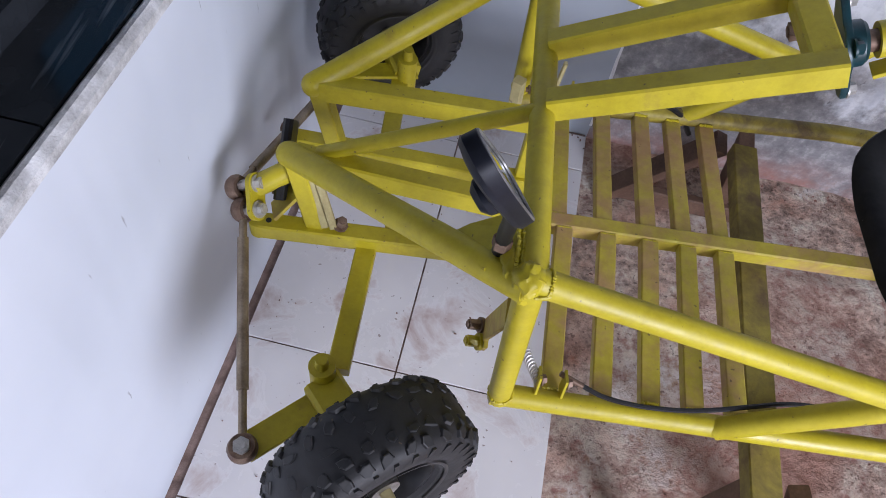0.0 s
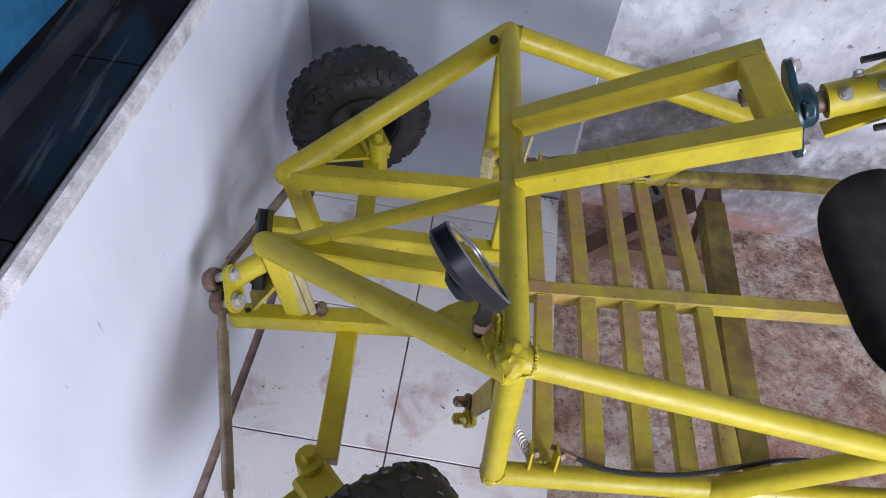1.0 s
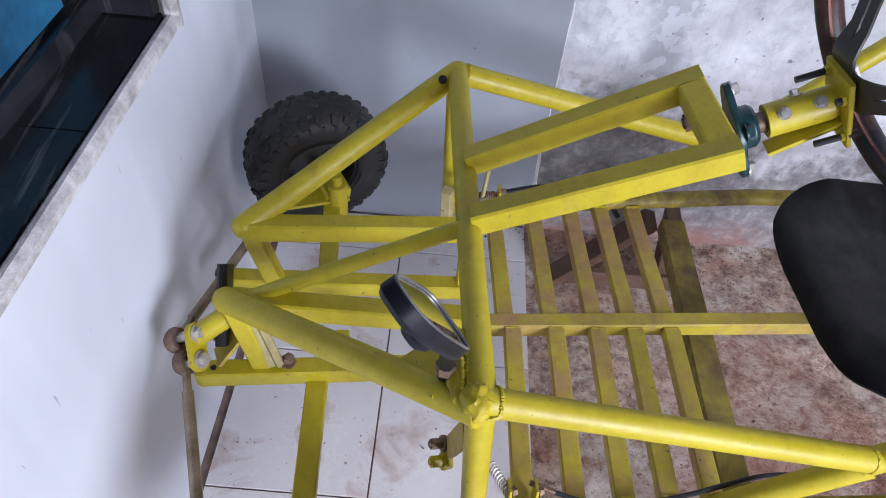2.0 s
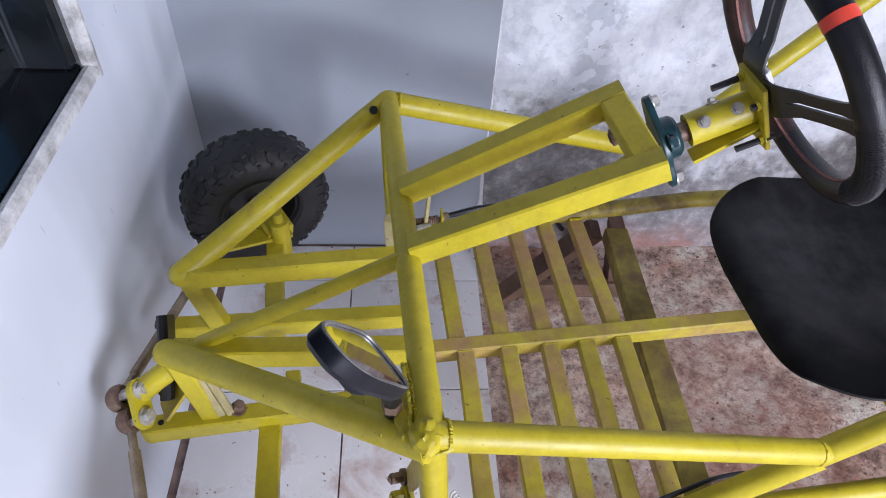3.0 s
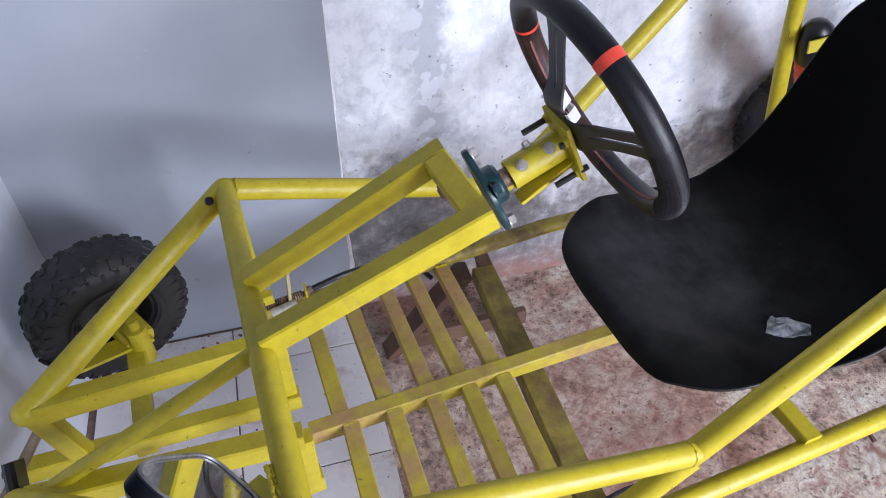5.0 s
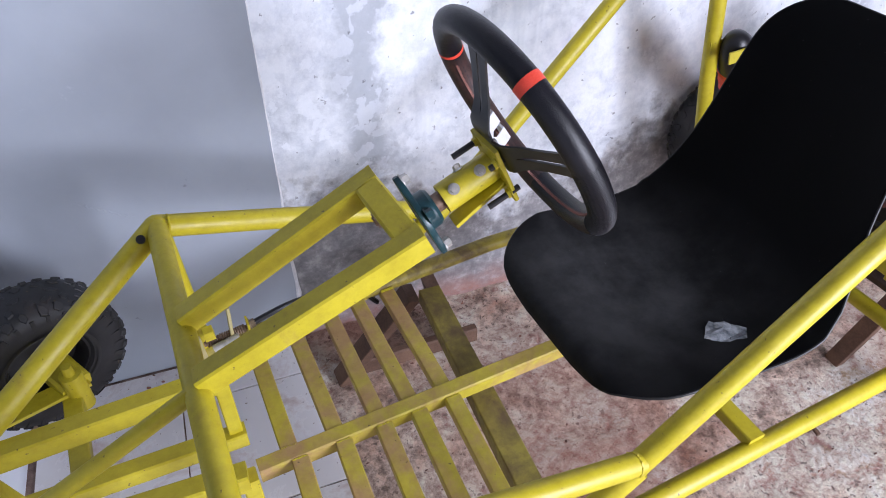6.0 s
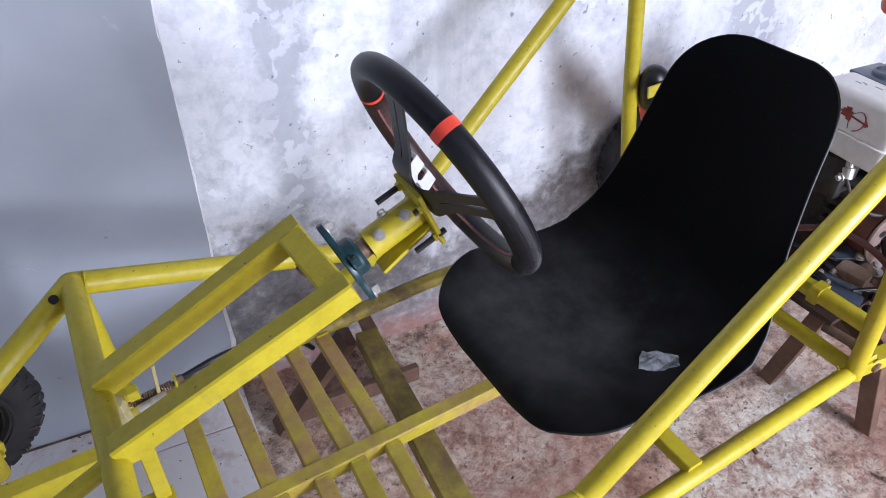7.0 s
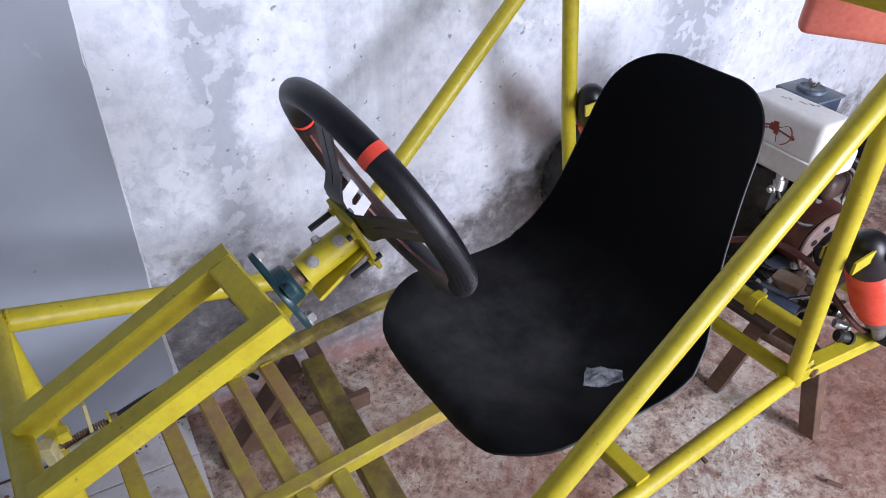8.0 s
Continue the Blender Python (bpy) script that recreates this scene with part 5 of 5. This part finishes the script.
# muffler: a dark folded can with a ribbed end, on a pale bent bracket
muffler = part("muffler", soft_box(2.40, 2.60, -0.228, -0.155, 0.752, 0.826, 0.026, 4), dark_brown_metal, engine, "dark brown muffler can")
for k in range(4):
    x = 2.468 + k * 0.026
    part("rib", sweep(B(), smooth_line([(x, -0.158, 0.832), (x, -0.215, 0.830), (x, -0.233, 0.812), (x, -0.233, 0.756)]), 0.004, 8), (dark_brown_metal, bolt_steel)[k % 2], muffler)
part("muffler_bracket", bar(B(), (2.415, -0.185, 0.724), (2.545, -0.235, 0.722), 0.038, 0.004, up=(-0.2, -0.25, 1)), plate_pale, engine)
part("muffler_bracket", bar(B(), (2.53, -0.228, 0.726), (2.47, -0.262, 0.700), 0.030, 0.004, up=(-0.4, -0.5, 0.8)), plate_pale, engine)
for p in ((2.420, -0.176, 0.730), (2.436, -0.190, 0.732), (2.405, -0.186, 0.712)):
    bolt(p, (-0.3, -0.4, 0.85), 0.009, 0.010, engine, bolt_steel, 0.012)
part("clutch_lever", bar(B(), (2.465, -0.248, 0.728), (2.44, -0.266, 0.690), 0.016, 0.006, up=(-0.5, -0.6, 0.6)), plate_pale, engine)
part("starter_cover", lathe(B(), [(0.0, -0.07), (0.06, -0.07), (0.078, -0.05), (0.082, 0.02), (0.0, 0.02)], Matrix.Translation((2.84, -0.09, 0.77)) @ pose(0, 0, 0, 0, 0, 90), 36), black_plastic, engine)

# hose, leads and the packing on the engine plate
part("engine_plate", block(B(), 2.20, 2.72, -0.30, 0.30, 0.455, 0.470), dark_brown_metal, engine, smooth=False)
part("side_plate", soft_box(2.36, 2.64, -0.235, -0.215, 0.470, 0.545, 0.003, 1), dark_brown_metal, engine, smooth=False)
part("brake_hose", sweep(B(), smooth_line([(2.16, -0.10, 0.66), (2.19, -0.18, 0.70), (2.22, -0.235, 0.702), (2.28, -0.271, 0.662), (2.32, -0.312, 0.618), (2.36, -0.367, 0.543), (2.42, -0.426, 0.465), (2.50, -0.44, 0.43)]), 0.0085, 10), hose_brown, engine, "dark red rubber hose")
part("wire_loom", sweep(B(), smooth_line([(2.22, -0.02, 0.56), (2.30, -0.16, 0.56), (2.36, -0.22, 0.53), (2.38, -0.27, 0.50), (2.42, -0.33, 0.46)]), 0.007, 8), black_plastic, engine)
part("battery_box", bar(B(), (2.222, -0.165, 0.525), (2.262, -0.318, 0.515), 0.040, 0.036, up=(0, 0, 1), bevel=0.2), blue_black, engine)
part("cable_strap", bar(B(), (2.248, -0.200, 0.546), (2.286, -0.300, 0.536), 0.014, 0.010, up=(0, 0, 1), bevel=0.2), cleaner_grey, engine)
for p, q in (((2.228, -0.150, 0.560), (2.236, -0.205, 0.556)), ((2.250, -0.176, 0.570), (2.262, -0.222, 0.560)), ((2.214, -0.190, 0.552), (2.226, -0.235, 0.548))):
    part("terminal_lead", sweep(B(), smooth_line([p, Vector(p).lerp(Vector(q), 0.5) + Vector((0, 0, 0.010)), q]), 0.007, 8), black_plastic, engine)
    bolt(q, (-0.3, 0, 1), 0.006, 0.008, engine, bolt_steel)
part("wood_spacer", bar(B(), (2.326, -0.206, 0.530), (2.338, -0.282, 0.530), 0.058, 0.046, bevel=0.05), pale_wood, engine, "pale offcut of timber packing")
part("angle_plate", bar(B(), (2.330, -0.165, 0.556), (2.392, -0.212, 0.566), 0.052, 0.005, up=(-0.4, 0.2, 0.9)), cleaner_grey, engine)
part("tie_strap", bar(B(), (2.285, -0.190, 0.556), (2.300, -0.300, 0.520), 0.010, 0.005, up=(-0.4, 0, 0.9)), rusty, engine)
part("tie_strap", bar(B(), (2.330, -0.300, 0.560), (2.285, -0.338, 0.500), 0.012, 0.006, up=(-0.6, -0.2, 0.8)), rusty, engine)
for p in ((2.380, -0.234, 0.568), (2.366, -0.228, 0.572), (2.361, -0.286, 0.560), (2.379, -0.269, 0.566), (2.455, -0.262, 0.590), (2.300, -0.302, 0.548)):
    bolt(p, (-0.5, -0.4, 0.8), 0.0085, 0.010, engine, bolt_steel, 0.022)
for p, q, r, mt in (((2.42, -0.338, 0.470), (2.45, -0.372, 0.455), 0.020, bolt_steel), ((2.40, -0.372, 0.452), (2.43, -0.402, 0.445), 0.015, bolt_steel), ((2.37, -0.325, 0.500), (2.40, -0.360, 0.488), 0.020, black_plastic), ((2.375, -0.398, 0.440), (2.410, -0.425, 0.430), 0.020, dark_metal), ((2.405, -0.250, 0.640), (2.380, -0.290, 0.600), 0.022, black_plastic), ((2.300, -0.318, 0.530), (2.326, -0.345, 0.515), 0.014, black_plastic), ((2.268, -0.330, 0.510), (2.292, -0.352, 0.498), 0.015, black_plastic), ((2.46, -0.395, 0.500), (2.49, -0.420, 0.480), 0.016, bolt_steel)):
    p, q = Vector(p), Vector(q)
    part("fitting", sweep(B(), [p, p.lerp(q, 0.2), p.lerp(q, 0.21), p.lerp(q, 0.8), p.lerp(q, 0.81), q], r, 12, radii=[r * 0.8, r, r * 0.75, r * 0.75, r, r * 0.85]), mt, engine)
part("fuel_line", sweep(B(), smooth_line([(2.303, -0.137, 0.786), (2.31, -0.17, 0.74), (2.34, -0.21, 0.71), (2.40, -0.24, 0.70)]), 0.005, 8), dark_metal, engine)
part("earth_lead", sweep(B(), smooth_line([(2.25, -0.29, 0.55), (2.30, -0.325, 0.560), (2.36, -0.35, 0.54), (2.44, -0.36, 0.50)]), 0.005, 8), black_plastic, engine)
part("tow_rod", sweep(B(), [(2.205, -0.285, 0.440), (2.205, -0.375, 0.448)], 0.013, 12), rusty, engine)

# ---- trestles ----


def trestle(x, name_label, top_z, y0, y1, w, legs, mat):
    t = thing("trestle", name_label, "trestle", "wooden trestles under the kart")
    part("top_plank", bar(B(), ROOM_U @ Vector((x, y0, top_z)), ROOM_U @ Vector((x, y1, top_z)), w, 0.045, bevel=0.06), mat, t)
    for a, b in legs:
        part("leg", bar(B(), a, b, 0.062, 0.038, up=(1, 0, 0), bevel=0.05), wood, t)
    return t


trestle(1.148, "wooden trestle with yellow overspray under the footplate", 0.330, -0.58, 0.50, 0.062,
        [((1.15, 0.42, 0.318), on_floor(0.93, 0.475)), ((1.22, 0.44, 0.318), on_floor(1.30, 0.50)), ((1.10, -0.50, 0.318), on_floor(0.97, -0.56)), ((1.19, -0.50, 0.318), on_floor(1.31, -0.56))], wood_sprayed)
rear = thing("trestle", "brown wooden trestle under the rear of the kart", "trestle", "wooden trestles under the kart")
part("top_plank", bar(B(), (2.355, -0.385, 0.335), (2.62, 0.22, 0.335), 0.07, 0.045, bevel=0.06), wood, rear)
for a, b in (((2.455, -0.185, 0.325), on_floor(2.374, -0.143)), ((2.362, -0.388, 0.325), on_floor(2.466, -0.430)), ((2.60, 0.16, 0.325), on_floor(2.50, 0.20)), ((2.62, 0.20, 0.325), on_floor(2.72, 0.24))):
    part("leg", bar(B(), a, b, 0.052, 0.036, up=(1, 0, 0), bevel=0.05), wood, rear)
offcut = tagged(part("timber_offcut", bar(B(), (0.95, 0.475, 0.02), (1.38, 0.44, 0.02), 0.03, 0.06), wood, None), "brown timber offcut lying on the floor", "offcut")
offcut.matrix_world = BACK

# ---- small things ----
bm = B()
random.seed(11)
fo = []
for i in range(6):
    row = []
    for j in range(4):
        u, v = i / 5, j / 3
        p = Vector((1.556, -0.224, 0.571)).lerp(Vector((1.612, -0.284, 0.580)), u) + Vector((0.046 * v, 0.040 * v, -0.001 * v))
        row.append(bm.verts.new(p + Vector((random.uniform(-0.004, 0.004), random.uniform(-0.003, 0.003), 0.006 + (0.006 if i == 2 else 0.0) + random.uniform(0, 0.004)))))
    fo.append(row)
for i in range(5):
    for j in range(3):
        bm.faces.new((fo[i][j], fo[i][j + 1], fo[i + 1][j + 1], fo[i + 1][j]))
tagged(part("film_wrapper", bm, foil, None, smooth=False), "crumpled clear plastic wrapper lying on the seat", "wrapper")

random.seed(21)
bm = B()
for k in range(420):
    zone = random.random()
    if zone < 0.45:
        x, y = random.uniform(0.85, 2.9), random.uniform(-0.75, 0.72)
    elif zone < 0.75:
        x, y = random.uniform(0.03, 0.80), random.uniform(-0.55, 0.76)
    else:
        x, y = random.uniform(0.3, 2.2), WALL_Y - 0.02 - abs(random.gauss(0, 0.03))
    s = random.uniform(0.0012, 0.0048) * (1.6 if random.random() < 0.08 else 1) * (0.55 if 0.45 < zone < 0.75 else 1.0)
    vs = bmesh.ops.create_icosphere(bm, subdivisions=1, radius=s)["verts"]
    z0 = 0.001 if x < XA + TILE else -0.012
    bmesh.ops.transform(bm, matrix=ROOM_U @ Matrix.Translation((x, y, z0 + s * 0.3)) @ Euler((random.random() * 6, random.random() * 6, 0)).to_matrix().to_4x4() @ Matrix.Diagonal((1.4, 1.0, 0.45, 1)), verts=vs)
grit = tagged(part("floor_grit", bm, dirt_red, None, smooth=False), "crumbs of red dirt and grit on the floor", "grit", kind="stuff")
grit.matrix_world = BACK
for k, (x, y, r) in enumerate(((2.04, -0.62, 30), (2.10, -0.30, 80), (1.62, -0.56, 10), (1.98, 0.02, 50), (2.35, -0.58, 120), (1.40, -0.70, 160))):
    p = Vector((x, y, -0.004))
    d = Vector((math.cos(math.radians(r)), math.sin(math.radians(r)), 0.05)) * 0.022
    chip = tagged(part("wood_chip", bar(B(), p - d, p + d, 0.012, 0.010), wood, None), "dark wood chip on the concrete floor", "chip", "wood chips")
    chip.matrix_world = BACK

# ---- tiles ----
tagged(part("tile_bed", block(B(), 0.0, XA + TILE - 0.004, -3.0, WALL_Y, -0.05, -0.006, ROOM_U), grout_brown, floor, smooth=False))
random.seed(5)
for i in range(-1, 1):
    for j in range(-7, 3):
        g = 0.0022
        x0, x1 = max(XA + i * TILE, 0.022) + g, XA + (i + 1) * TILE - g
        y0, y1 = YA + j * TILE + g, min(YA + (j + 1) * TILE, WALL_Y - 0.012) - g
        bm = block(B(), x0, x1, y0, y1, -0.012, 0.0 + random.uniform(-0.0008, 0.0008), ROOM_U)
        bmesh.ops.bevel(bm, geom=[e for e in bm.edges if e.calc_length() > 0.05], offset=0.0008, segments=1, affect="EDGES", profile=0.5)
        part("tile", bm, tile_white, floor, smooth=False)
